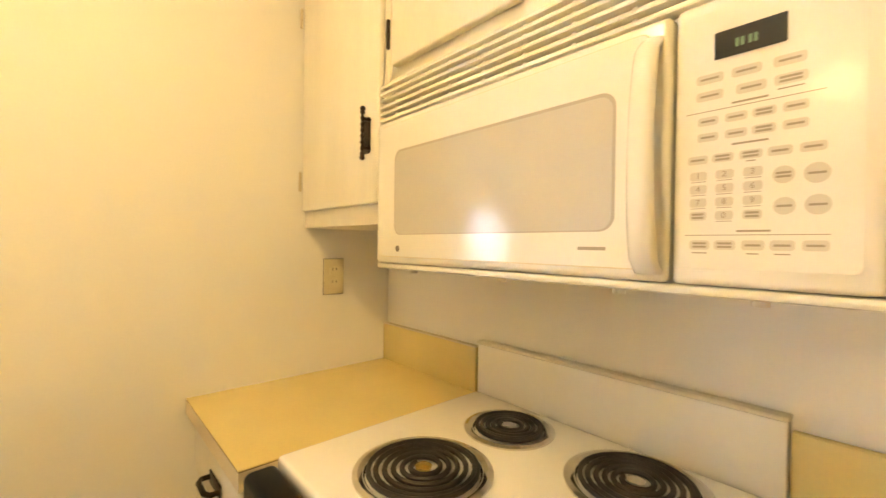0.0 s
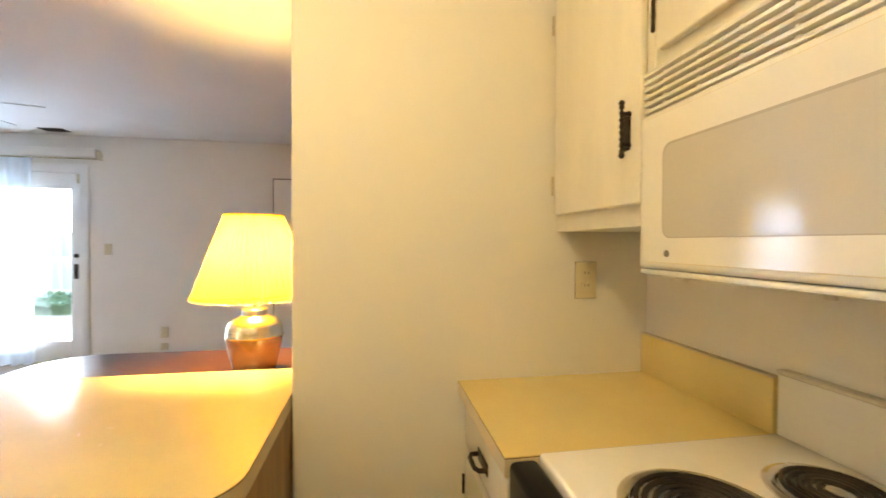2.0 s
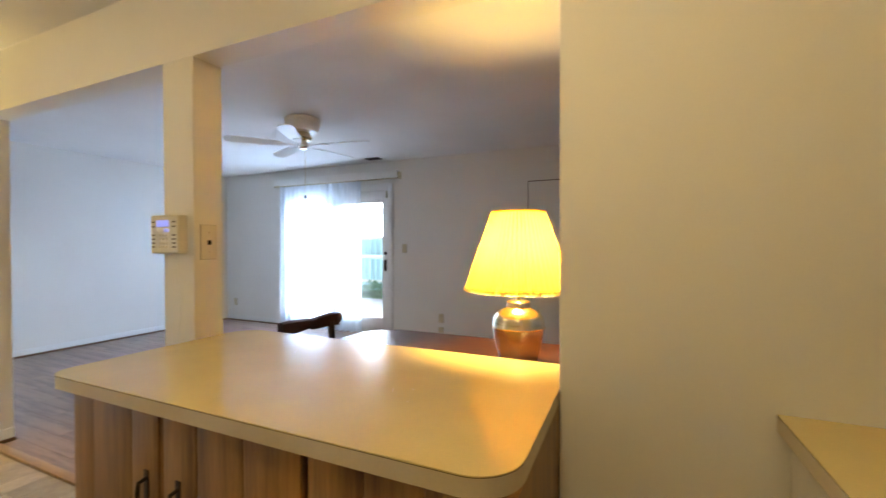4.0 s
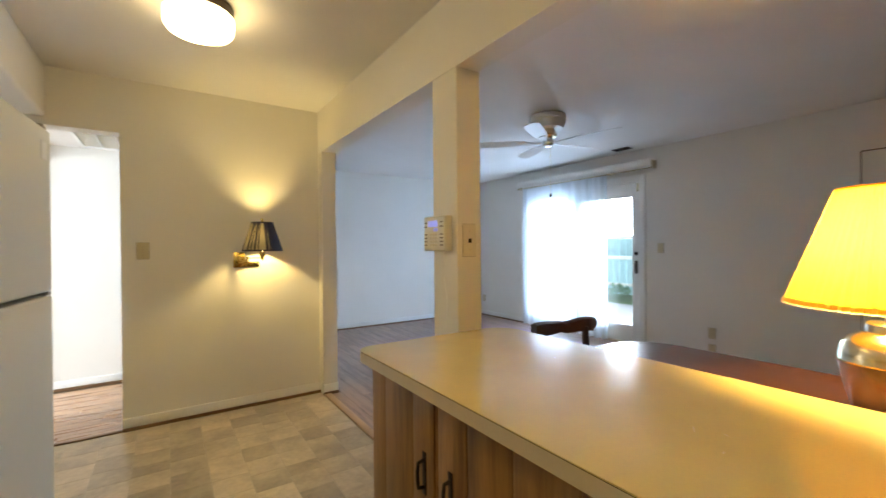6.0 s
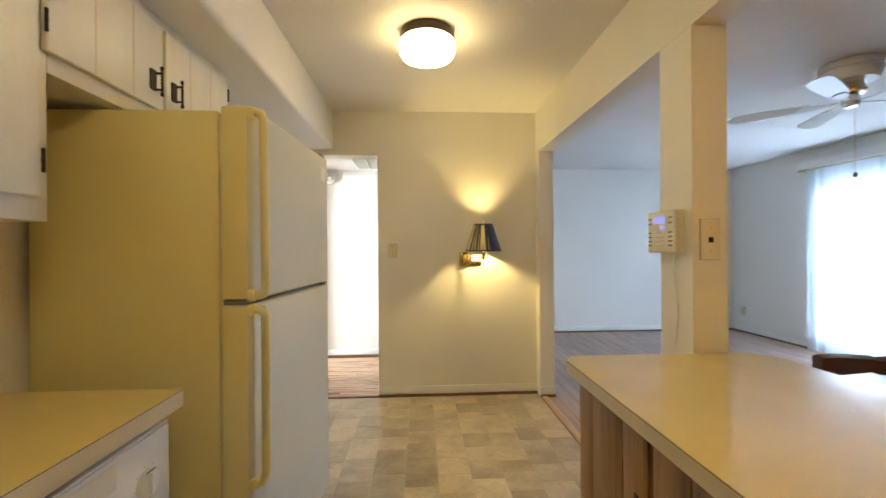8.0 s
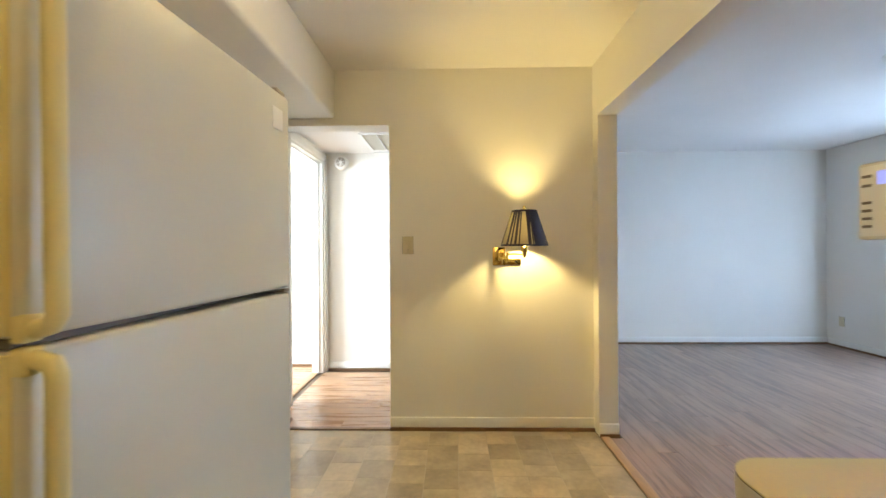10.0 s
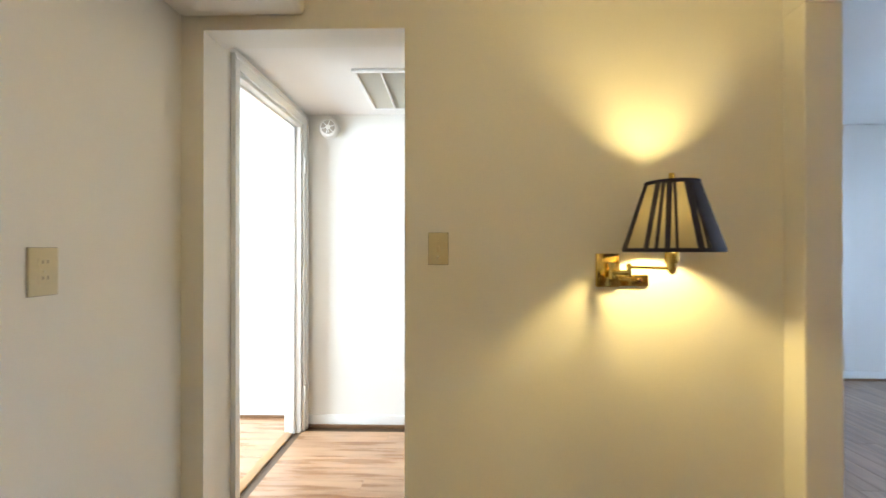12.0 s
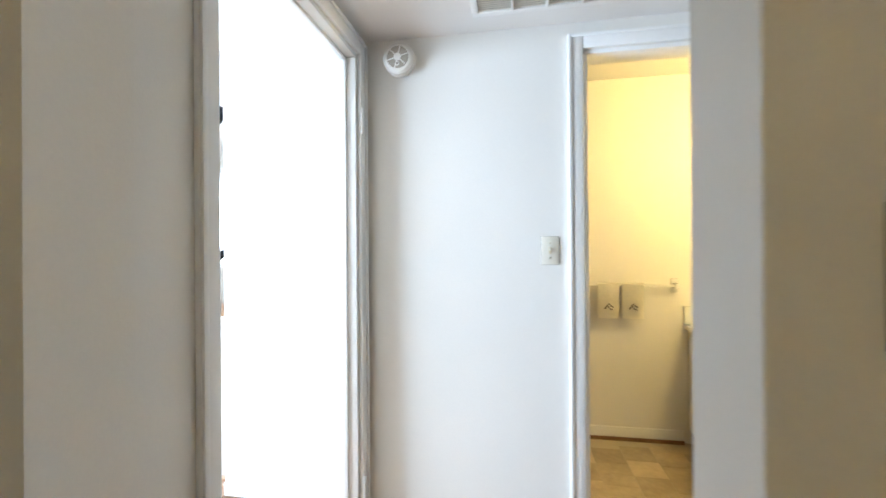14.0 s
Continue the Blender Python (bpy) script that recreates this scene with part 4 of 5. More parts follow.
doors = ((1.14, 1.30, 1.44, 1.585, 1.54), (1.605, 1.785, 1.950, 2.085, 2.021), (2.105, 2.225, 2.415, 2.155))
for *cuts, py in doors:
    dd = part("door", box(PX - 0.014, cuts[0], 0.12, PX - 0.001, cuts[-1], PEN - 0.052, 0.003), OAKEDGE, cab)
    for a, b in zip(cuts, cuts[1:]):
        part("plank", box(PX - 0.023, a + 0.0012, 0.121, PX - 0.0142, b - 0.0012, PEN - 0.053, 0.0025), PINE, dd)
    pl = part("pull_plate", box(PX - 0.026, py - 0.010, 0.530, PX - 0.0232, py + 0.010, 0.655, 0.001), IRON, dd, "black iron pull plate")
    bm = tube([(PX - 0.025, py, 0.632), (PX - 0.045, py, 0.628), (PX - 0.048, py, 0.605), (PX - 0.048, py, 0.580), (PX - 0.045, py, 0.556), (PX - 0.025, py, 0.552)], 0.0055)
    part("bail", bm, IRON, pl)
for hz in (0.74, 0.20):
    part("hinge", turned([(0.004, -0.03), (0.005, 0.0), (0.004, 0.03)], (PX - 0.010, 2.420, hz), 8), IRON, cab)

# ---------------------------------------------------------------- alarm panel on the post
al = thing("alarm_keypad", "ivory alarm keypad with a blue display on the post", "alarm keypad", (-0.02, 2.77, 1.32))
AY0, AY1, AZ0, AZ1, AX = 2.682, 2.872, 1.235, 1.402, -0.042
part("case", box(AX, AY0, AZ0, -0.001, AY1, AZ1, 0.007, 3), KEYPAD, al)
part("face_plate", box(AX - 0.002, AY0 + 0.008, AZ0 + 0.008, AX + 0.001, AY1 - 0.008, AZ1 - 0.008, 0.002), WHITEPLASTIC, al)
part("lcd", box(AX - 0.004, 2.745, 1.352, AX - 0.0015, 2.825, 1.380, 0.001), LCD, al, "lit blue display")
part("lcd_small", box(AX - 0.004, 2.745, 1.330, AX - 0.0015, 2.775, 1.343, 0.001), LCD, al, "small lit blue button")
for r in range(4):
    for cidx in range(3):
        y, z = 2.755 + cidx * 0.022, 1.316 - r * 0.017
        part("key", box(AX - 0.005, y - 0.008, z - 0.0055, AX - 0.0015, y + 0.008, z + 0.0055, 0.0015), KEYPAD, al)
for z in (1.372, 1.352, 1.315, 1.298, 1.281, 1.264):
    part("side_mark", box(AX - 0.0035, 2.838, z - 0.003, AX - 0.0015, 2.858, z + 0.003), GREY, al)
    part("side_mark", box(AX - 0.0035, 2.698, z - 0.003, AX - 0.0015, 2.722, z + 0.003), GREY, al)
pts = [(-0.006, 2.745 + 0.012 * math.sin(f * 7.0) - 0.01 * f, AZ0 + 0.002 - (AZ0 - PEN - 0.003) * f) for f in [i / 24 for i in range(25)]]
part("wire", tube(pts, 0.0018, 6), WHITEPLASTIC, al, "thin loose white wire")

# ---------------------------------------------------------------- kitchen ceiling light
for lx, ly in ((-0.96, 3.42), (-1.0, 1.22)):
    cl = thing("ceiling_light", "round flush ceiling light with lit opal glass drum", "ceiling light", (lx, ly, CH), "kitchen ceiling lights")
    part("pan", turned([(0.140, -0.052), (0.146, -0.045), (0.146, -0.004), (0.142, 0)], (lx, ly, CH), 40), BRONZE, cl, "dark bronze pan")
    part("glass_drum", turned([(0.06, -0.150), (0.11, -0.146), (0.138, -0.134), (0.150, -0.112), (0.151, -0.060), (0.145, -0.0525)], (lx, ly, CH), 40), GLOBE if ly > 2 else GLOBE_B, cl, "lit opal glass")

# ---------------------------------------------------------------- sconce
sc = thing("wall_sconce", "brass swing-arm wall sconce with navy pleated shade, lit", "wall lamp", (-0.57, NY, 1.17))
part("wall_plate", box(-0.673, NY - 0.02, 1.107, -0.590, NY - 0.001, 1.228, 0.004), BRASS, sc)
wing = part("wall_plate_wing", box(-0.589, NY - 0.010, 1.109, -0.484, NY - 0.001, 1.150, 0.003), BRASS, sc)
part("switch_knob", turned([(0.007, 0), (0.007, 0.012), (0.004, 0.016)], (-0.516, NY - 0.010, 1.132), 12, None, Matrix.Rotation(R90, 4, 'X')), BRONZE, wing, "small dark turn switch")
part("pivot", turned([(0.010, -0.03), (0.012, -0.02), (0.009, 0), (0.012, 0.02), (0.010, 0.03)], (-0.63, NY - 0.05, 1.168), 16), BRASS, sc)
part("plate_arm", tube([(-0.635, NY - 0.015, 1.168), (-0.63, NY - 0.05, 1.168)], 0.009), BRASS, sc)
part("knuckle", tube([(-0.63, NY - 0.05, 1.164), (-0.61, NY - 0.066, 1.160), (-0.585, NY - 0.085, 1.162)], 0.010), BRASS, sc)
part("elbow", turned([(0.007, -0.022), (0.009, -0.016), (0.007, 0), (0.009, 0.016), (0.007, 0.024)], (-0.585, NY - 0.085, 1.170), 14), BRASS, sc)
part("arm", tube([(-0.585, NY - 0.085, 1.182), (-0.49, 4.535, 1.182)], 0.005), BRASS, sc)
part("socket", turned([(0.006, -0.015), (0.012, -0.005), (0.016, 0.012), (0.018, 0.035), (0.012, 0.05)], (-0.49, 4.535, 1.178), 20), BRASS, sc)
part("bulb_cup", turned([(0.019, 0.02), (0.022, 0.03), (0.022, 0.055), (0.016, 0.06)], (-0.49, 4.535, 1.178), 20), BRASS, sc)
part("finial", turned([(0.005, 0), (0.009, 0.004), (0.010, 0.012), (0.008, 0.03)], (-0.49, 4.535, 1.456), 14), BRASS, sc)
part("harp", tube([(-0.49, 4.535, 1.23), (-0.522, 4.535, 1.27), (-0.532, 4.535, 1.36), (-0.507, 4.535, 1.44), (-0.49, 4.535, 1.452), (-0.473, 4.535, 1.44), (-0.448, 4.535, 1.36), (-0.458, 4.535, 1.27), (-0.49, 4.535, 1.23)], 0.002, 6), BRASS, sc)
bm, _ = lathe([(0.142, 1.240), (0.0755, 1.452)], (-0.49, 4.535, 0), 48)
sh = part("shade_lining", bm, LINING, sc, "cream lining glowing through")
for z, r in ((1.240, 0.1445), (1.452, 0.0775)):
    bm, _ = lathe([(r - 0.001, -0.006), (r + 0.002, -0.005), (r + 0.002, 0.006), (r - 0.001, 0.006)], (-0.49, 4.535, z), 48)
    part("shade_band", bm, NAVY, sc)
bands = ((-193, 30), (-146, 6), (-134, 4), (-122, 6), (-112, 3), (-86, 8), (-77, 3), (-52, 46), (0, 54), (60, 60), (118, 54), (152, 22))
for a, w in bands:
    bm = bmesh.new()
    vs = []
    for f, z, r in ((0, 1.243, 0.1435), (1, 1.449, 0.0770)):
        ww = w * (0.95 + (1.1 if w < 10 else 0.12) * f)
        vs.append([bm.verts.new((-0.49 + (r + 0.0015 * (k % 2)) * math.cos(radians(a + ww * (k / 6 - 0.5))), 4.535 + (r + 0.0015 * (k % 2)) * math.sin(radians(a + ww * (k / 6 - 0.5))), z)) for k in range(7)])
    for k in range(6):
        bm.faces.new((vs[0][k], vs[0][k + 1], vs[1][k + 1], vs[1][k]))
    r = bmesh.ops.extrude_face_region(bm, geom=bm.faces[:])
    for v in [g for g in r["geom"] if isinstance(g, bmesh.types.BMVert)]:
        v.co += (Vector((-0.49, 4.535, v.co.z)) - v.co).normalized() * -0.002
    part("pleat", bm, NAVY, sc, "gathered navy pleat")

# ---------------------------------------------------------------- dining table, chair and lamp
tbl = thing("dining_table", "cherry-stained wooden dining table with rounded ends", "table", (0.72, 1.75, 0))
part("tabletop", slab(outline(0.30, 0.85, 1.09, 2.45, (0.26, 0.26, 0.26, 0.26), 12), 0.705, 0.735, lip=0.006), TABLEWOOD, tbl)
part("apron", slab(outline(0.38, 0.98, 1.01, 2.33, (0.15,) * 4, 8), 0.62, 0.704), TABLEWOOD, tbl)
for x, y in ((0.43, 1.06), (0.96, 1.06), (0.43, 2.22), (0.96, 2.22)):
    part("leg", turned([(0.018, 0), (0.024, 0.1), (0.03, 0.45), (0.026, 0.5), (0.034, 0.53), (0.034, 0.62)], (x, y, -0.004), 16), TABLEWOOD, tbl)

LX, LY = 0.60, 1.385
lm = thing("table_lamp", "brass urn table lamp with pleated yellow shade, lit", "table lamp", (LX, LY, 0.735))
part("urn", turned([(0.068, 0.0), (0.073, 0.01), (0.077, 0.02), (0.090, 0.07), (0.102, 0.12), (0.1115, 0.168), (0.113, 0.178), (0.110, 0.183), (0.111, 0.20), (0.105, 0.225), (0.088, 0.248), (0.058, 0.262), (0.052, 0.266), (0.052, 0.288), (0.047, 0.293), (0.02, 0.294)], (LX, LY, 0.735), 48), URN, lm, "shiny pewter and brass urn")
part("urn_band", turned([(0.1125, 0.176), (0.116, 0.179), (0.1125, 0.182)], (LX, LY, 0.735), 48), BRASS, lm)
part("stem", turned([(0.012, 0.294), (0.012, 0.36), (0.018, 0.365), (0.018, 0.40)], (LX, LY, 0.735), 18), BRASS, lm)
part("harp", tube([(LX, LY - 0.02, 1.13), (LX, LY - 0.06, 1.2), (LX, LY - 0.06, 1.33), (LX, LY, 1.405), (LX, LY + 0.06, 1.33), (LX, LY + 0.06, 1.2), (LX, LY + 0.02, 1.13)], 0.0025, 6), BRASS, lm)
part("finial", turned([(0.004, 0), (0.008, 0.006), (0.004, 0.014)], (LX, LY, 1.404), 12), BRASS, lm)
bm = bmesh.new()
lathe([(0.229, 1.078), (0.225, 1.086), (0.170, 1.245), (0.113, 1.412)], (LX, LY, 0), 324, bm, ripple=0.032, waves=54)
part("shade", bm, SHADE, lm, "pleated yellow fabric shade")
bm = bmesh.new()
lathe([(0.2295, 1.073), (0.2315, 1.0735), (0.2315, 1.0775), (0.2275, 1.090)], (LX, LY, 0), 324, bm, ripple=0.034, waves=54)
part("shade_hem", bm, HEM, lm, "doubled amber hem")
bm, _ = lathe([(0.110, 1.410), (0.117, 1.409), (0.117, 1.417), (0.110, 1.416)], (LX, LY, 0), 48)
part("shade_rim", bm, SHADE, lm)

ch = thing("dining_chair", "dark wooden dining chair with curved crest rail at the table", "chair", (0.55, 2.3, 0))
bm = bmesh.new()
n = 18
rows_ = []
for i in range(n + 1):
    f = i / n
    x = 0.335 + 0.43 * f
    yb = 2.50 + 0.03 * math.sin(f * math.pi)
    top = 0.888 - 0.017 * f + 0.010 * math.cos((f - 0.93) * 7.5) * (1 if f > 0.5 else 0.4)
    low = top - 0.054 - 0.020 * abs(math.cos(f * math.pi))
    rows_.append([bm.verts.new((x + dx, yb + dy, z)) for dx, dy, z in ((0, -0.017, low), (0, 0.017, low), (0, 0.019, top - 0.010), (0, 0.0, top), (0, -0.019, top - 0.010))])
for a, b in zip(rows_, rows_[1:]):
    for k in range(5):
        bm.faces.new((a[k], b[k], b[(k + 1) % 5], a[(k + 1) % 5]))
bm.faces.new(rows_[0])
bm.faces.new(list(reversed(rows_[-1])))
part("crest_rail", bm, CHAIRWOOD, ch)
part("scroll_end", turned([(0.010, -0.022), (0.026, -0.019), (0.032, -0.008), (0.032, 0.008), (0.026, 0.019), (0.010, 0.022)], (0.765, 2.50, 0.847), 20, None, Matrix.Rotation(R90, 4, 'X')), CHAIRWOOD, ch)
for x, y in ((0.375, 2.505), (0.72, 2.505)):
    part("back_post", tube([(x, y - 0.02, 0.45), (x, y - 0.01, 0.65), (x, y, 0.833)], 0.018, 12), CHAIRWOOD, ch)
part("back_rail", tube([(0.375, 2.495, 0.66), (0.545, 2.515, 0.66), (0.72, 2.495, 0.66)], 0.012), CHAIRWOOD, ch)
part("seat", slab(outline(0.335, 2.08, 0.765, 2.50, (0.08, 0.08, 0.05, 0.05), 6), 0.425, 0.455, lip=0.008), CHAIRWOOD, ch)
for x, y in ((0.375, 2.13), (0.72, 2.13), (0.375, 2.48), (0.72, 2.48)):
    part("leg", turned([(0.013, 0), (0.018, 0.2), (0.016, 0.3), (0.02, 0.426)], (x, y, -0.004), 12), CHAIRWOOD, ch)
for x in (0.375, 0.72):
    part("stretcher", tube([(x, 2.13, 0.18), (x, 2.48, 0.18)], 0.009), CHAIRWOOD, ch)

# ---------------------------------------------------------------- ceiling fan
FXC, FYC = 1.775, 3.69
fan = thing("ceiling_fan", "white flush ceiling fan with five blades", "ceiling fan", (FXC, FYC, CH))
part("housing", turned([(0.095, -0.128), (0.13, -0.122), (0.142, -0.105), (0.156, -0.06), (0.158, -0.012), (0.15, -0.003), (0.14, 0)], (FXC, FYC, CH), 40), WHITEPLASTIC, fan, "ivory ribbed motor housing")
for z in (-0.05, -0.025):
    part("housing_rib", turned([(0.157, z - 0.006), (0.1605, z - 0.004), (0.1605, z + 0.004), (0.157, z + 0.006)], (FXC, FYC, CH), 40), WHITEPLASTIC, fan)
part("hub", turned([(0.045, -0.208), (0.075, -0.20), (0.082, -0.18), (0.07, -0.15), (0.06, -0.1285)], (FXC, FYC, CH), 30), PEWTER, fan, "pale metal hub")
part("switch_cup", turned([(0.02, -0.285), (0.04, -0.278), (0.048, -0.25), (0.044, -0.209)], (FXC, FYC, CH), 30), CHROME, fan, "chrome switch cup")
for k in range(5):
    a = radians(66 + 72 * k)
    m = Matrix.Translation((FXC, FYC, CH - 0.243)) @ Matrix.Rotation(a, 4, 'Z') @ Matrix.Rotation(radians(10), 4, 'X')
    bm = slab([(0.20, -0.045), (0.30, -0.056), (0.58, -0.063), (0.63, -0.052), (0.65, -0.02), (0.65, 0.02), (0.63, 0.052), (0.58, 0.063), (0.30, 0.056), (0.20, 0.045)], -0.003, 0.003)
    bmesh.ops.transform(bm, matrix=m, verts=bm.verts)
    bl = part("blade", bm, WHITEPLASTIC, fan, "white blade")
    bm = slab([(0.06, -0.010), (0.13, -0.012), (0.18, -0.036), (0.25, -0.030), (0.26, 0), (0.25, 0.030), (0.18, 0.036), (0.13, 0.012), (0.06, 0.010)], -0.009, -0.0035)
    bmesh.ops.transform(bm, matrix=m, verts=bm.verts)
    part("blade_iron", bm, WHITEPLASTIC, bl, "white scrolled bracket")
part("pull_chain", tube([(FXC + 0.03, FYC, CH - 0.27), (FXC + 0.03, FYC, 1.73)], 0.0016, 6), BRASS, fan)
part("chain_knob", turned([(0.004, -0.02), (0.012, -0.012), (0.013, 0.0), (0.006, 0.014)], (FXC + 0.03, FYC, 1.72), 14), BRONZE, fan)

# ---------------------------------------------------------------- patio doors, curtain, valance
pd = structure("door_patio", box(LE - 0.012, SD0 - 0.07, 0, LE - 0.0005, SD0 - 0.002, SDH + 0.07, 0.003), TRIM, "white glazed patio doors with a lever handle", "door", True)
part("casing", box(LE - 0.012, SD1 + 0.002, 0, LE - 0.0005, SD1 + 0.07, SDH + 0.07, 0.003), TRIM, pd)
part("casing", box(LE - 0.012, SD0 - 0.002, SDH + 0.002, LE - 0.0005, SD1 + 0.002, SDH + 0.07, 0.003), TRIM, pd)
fm = bmesh.new()
box(LE + 0.001, SD0 - 0.001, 0, LE + 0.12, SD0 + 0.02, SDH - 0.02, 0.002, bm=fm)
box(LE + 0.001, SD1 - 0.02, 0, LE + 0.12, SD1 + 0.001, SDH - 0.02, 0.002, bm=fm)
box(LE + 0.001, SD0 - 0.001, SDH - 0.02, LE + 0.12, SD1 + 0.001, SDH + 0.001, 0.002, bm=fm)
part("frame", fm, TRIM, pd)
part("sill", box(LE - 0.005, SD0 + 0.02, -0.004, LE + 0.13, SD1 - 0.02, 0.018, 0.003), PEWTER, pd, "metal sill")
mid = 4.945
for y0, y1, glass in ((SD0 + 0.022, mid - 0.002, True), (mid + 0.002, SD1 - 0.022, False)):
    lf = bmesh.new()
    x0, x1 = LE + 0.03, LE + 0.07
    st = 0.105
    box(x0, y0, 0.02, x1, y0 + st, SDH - 0.022, 0.003, bm=lf)
    box(x0, y1 - st, 0.02, x1, y1, SDH - 0.022, 0.003, bm=lf)
    box(x0, y0 + st, 0.02, x1, y1 - st, 0.235, 0.003, bm=lf)
    box(x0, y0 + st, SDH - 0.022 - 0.17, x1, y1 - st, SDH - 0.022, 0.003, bm=lf)
    leaf = part("leaf", lf, TRIM, pd)
    pane = part("pane", box(LE + 0.047, y0 + st - 0.005, 0.23, LE + 0.053, y1 - st + 0.005, SDH - 0.19), GLASS, leaf, "clear glass pane")
    pane.visible_shadow = False
    if glass:
        hp = part("handle_plate", box(x0 - 0.006, y0 + 0.03, 0.90, x0 - 0.0005, y0 + 0.075, 1.06, 0.002), BRONZE, leaf, "dark handle plate")
        part("handle_bow", tube([(x0 - 0.004, y0 + 0.05, 0.91), (x0 - 0.035, y0 + 0.05, 0.93), (x0 - 0.035, y0 + 0.05, 1.03), (x0 - 0.004, y0 + 0.05, 1.05)], 0.007), BRONZE, hp)
        part("deadbolt", turned([(0.024, 0), (0.022, 0.014)], (x0, y0 + 0.05, 1.15), 20, None, Matrix.Rotation(-R90, 4, 'Y')), BRONZE, leaf)
        part("closer_plate", box(x0 - 0.01, y0 + 0.012, SDH - 0.13, x0 - 0.0005, y0 + 0.04, SDH - 0.03, 0.002), PEWTER, leaf)

vl = thing("curtain_track", "white curtain valance board with track over the patio doors", "curtain rail", (LE - 0.08, 4.9, 2.2))
part("valance", box(LE - 0.115, 3.80, 2.195, LE - 0.10, 6.02, 2.285, 0.003), WHITEPLASTIC, vl)
part("top_board", box(LE - 0.099, 3.80, 2.268, LE - 0.001, 6.02, 2.285, 0.002), WHITEPLASTIC, vl)
part("track", tube([(LE - 0.075, 3.79, 2.178), (LE - 0.075, 6.05, 2.178)], 0.009, 8), PEWTER, vl, "grey metal track")
part("end_bracket", box(LE - 0.09, 3.785, 2.17, LE - 0.001, 3.798, 2.265, 0.002), PEWTER, vl)
part("end_bracket", box(LE - 0.09, 6.022, 2.17, LE - 0.001, 6.035, 2.265, 0.002), PEWTER, vl)
bm = bmesh.new()
cols, rows2 = 260, 10
grid = []
for j in range(rows2 + 1):
    f = j / rows2
    z = 2.172 - f * 2.15
    line = []
    for i in range(cols + 1):
        u = i / cols
        y = 4.40 + u * 1.52
        ph = u * 2 * math.pi * 15 + 0.9 * math.sin(u * 23.0)
        amp = 0.014 + 0.012 * f + 0.006 * math.sin(u * 40 + 3 * f)
        line.append(bm.verts.new((LE - 0.075 + amp * math.sin(ph), y + 0.008 * math.cos(ph) * f, z + 0.004 * math.sin(ph) * (j == rows2))))
    grid.append(line)
for a, b in zip(grid, grid[1:]):
    for i in range(cols):
        bm.faces.new((a[i], a[i + 1], b[i + 1], b[i]))
single("curtain", bm, SHEER, "sheer white curtain drawn across the patio doors", "curtain", (LE - 0.075, 5.1, 0.02))

# closet door in the east wall
cd = structure("door_closet", box(LE - 0.006, 1.22, 0.01, LE + 0.001, 2.035, 2.02, 0.002), PAINT, "flush closet door painted like the wall", "door", True)
bm = box(LE - 0.003, 2.037, 0, LE - 0.0005, 2.045, 2.034)
box(LE - 0.003, 1.21, 2.024, LE - 0.0005, 2.037, 2.034, bm=bm)
part("gap", bm, SEAM, cd, "dark gap round the door")
# ceiling register
rg = thing("ceiling_register", "dark slotted ceiling register near the patio doors", "air vent", (3.56, 4.1, CH))
part("frame", box(3.47, 3.98, CH - 0.006, 3.60, 4.20, CH - 0.0005, 0.002), BRONZE, rg)
for i in range(5):
    part("slat", box(3.485 + i * 0.022, 3.995, CH - 0.011, 3.489 + i * 0.022, 4.185, CH - 0.0062), BRONZE, rg)

# ---------------------------------------------------------------- hall things
vt = thing("return_vent", "white framed return air grille in the hall ceiling", "air vent", (-1.4, 5.63, HC))
part("backing", box(-1.70, 5.37, HC - 0.006, -1.06, 5.92, HC - 0.0005), VENTDARK, vt, "mottled grey backing")
for y0, y1 in ((5.345, 5.37), (5.92, 5.945)):
    part("frame_bar", box(-1.725, y0, HC - 0.014, -1.035, y1, HC - 0.0005, 0.003), TRIM, vt)
for x0, x1 in ((-1.725, -1.70), (-1.06, -1.035)):
    part("frame_bar", box(x0, 5.37, HC - 0.014, x1, 5.92, HC - 0.0005, 0.003), TRIM, vt)
for i in range(1, 5):
    x = -1.70 + 0.128 * i
    part("divider", box(x - 0.004, 5.371, HC - 0.016, x + 0.004, 5.919, HC - 0.0062, 0.001), TRIM, vt)
bm = bmesh.new()
for i in range(44):
    y = 5.377 + i * 0.0124
    box(-1.699, y, HC - 0.0095, -1.061, y + 0.0035, HC - 0.0062, bm=bm)
part("louvres", bm, KEYPAD, vt, "fine grey louvres")

sd = thing("smoke_detector", "round white smoke detector high on the hall wall", "smoke detector", (-2.056, HN, 2.092))
RY = Matrix.Rotation(R90, 4, 'X')
part("base", turned([(0.070, 0), (0.070, 0.014), (0.064, 0.017)], (-2.056, HN, 2.092), 36, None, RY), WHITEPLASTIC, sd)
part("cover", turned([(0.067, 0.0175), (0.067, 0.036), (0.057, 0.046), (0.02, 0.049)], (-2.056, HN, 2.092), 36, None, RY), WHITEPLASTIC, sd)
part("grille", turned([(0.047, 0), (0.047, 0.003)], (-2.056, HN - 0.0475, 2.092), 32, None, RY), TRIMGREY, sd, "grey sounder grille")
for k in range(6):
    bm = box(-0.0022, -0.0035, 0.010, 0.0022, -0.0005, 0.047)
    bmesh.ops.transform(bm, matrix=Matrix.Translation((-2.056, HN - 0.0495, 2.092)) @ Matrix.Rotation(radians(60 * k + 15), 4, 'Y'), verts=bm.verts)
    part("spoke", bm, WHITEPLASTIC, sd)
part("hub", turned([(0.017, 0), (0.016, 0.005)], (-2.056, HN - 0.0485, 2.092), 20, None, RY), WHITEPLASTIC, sd)
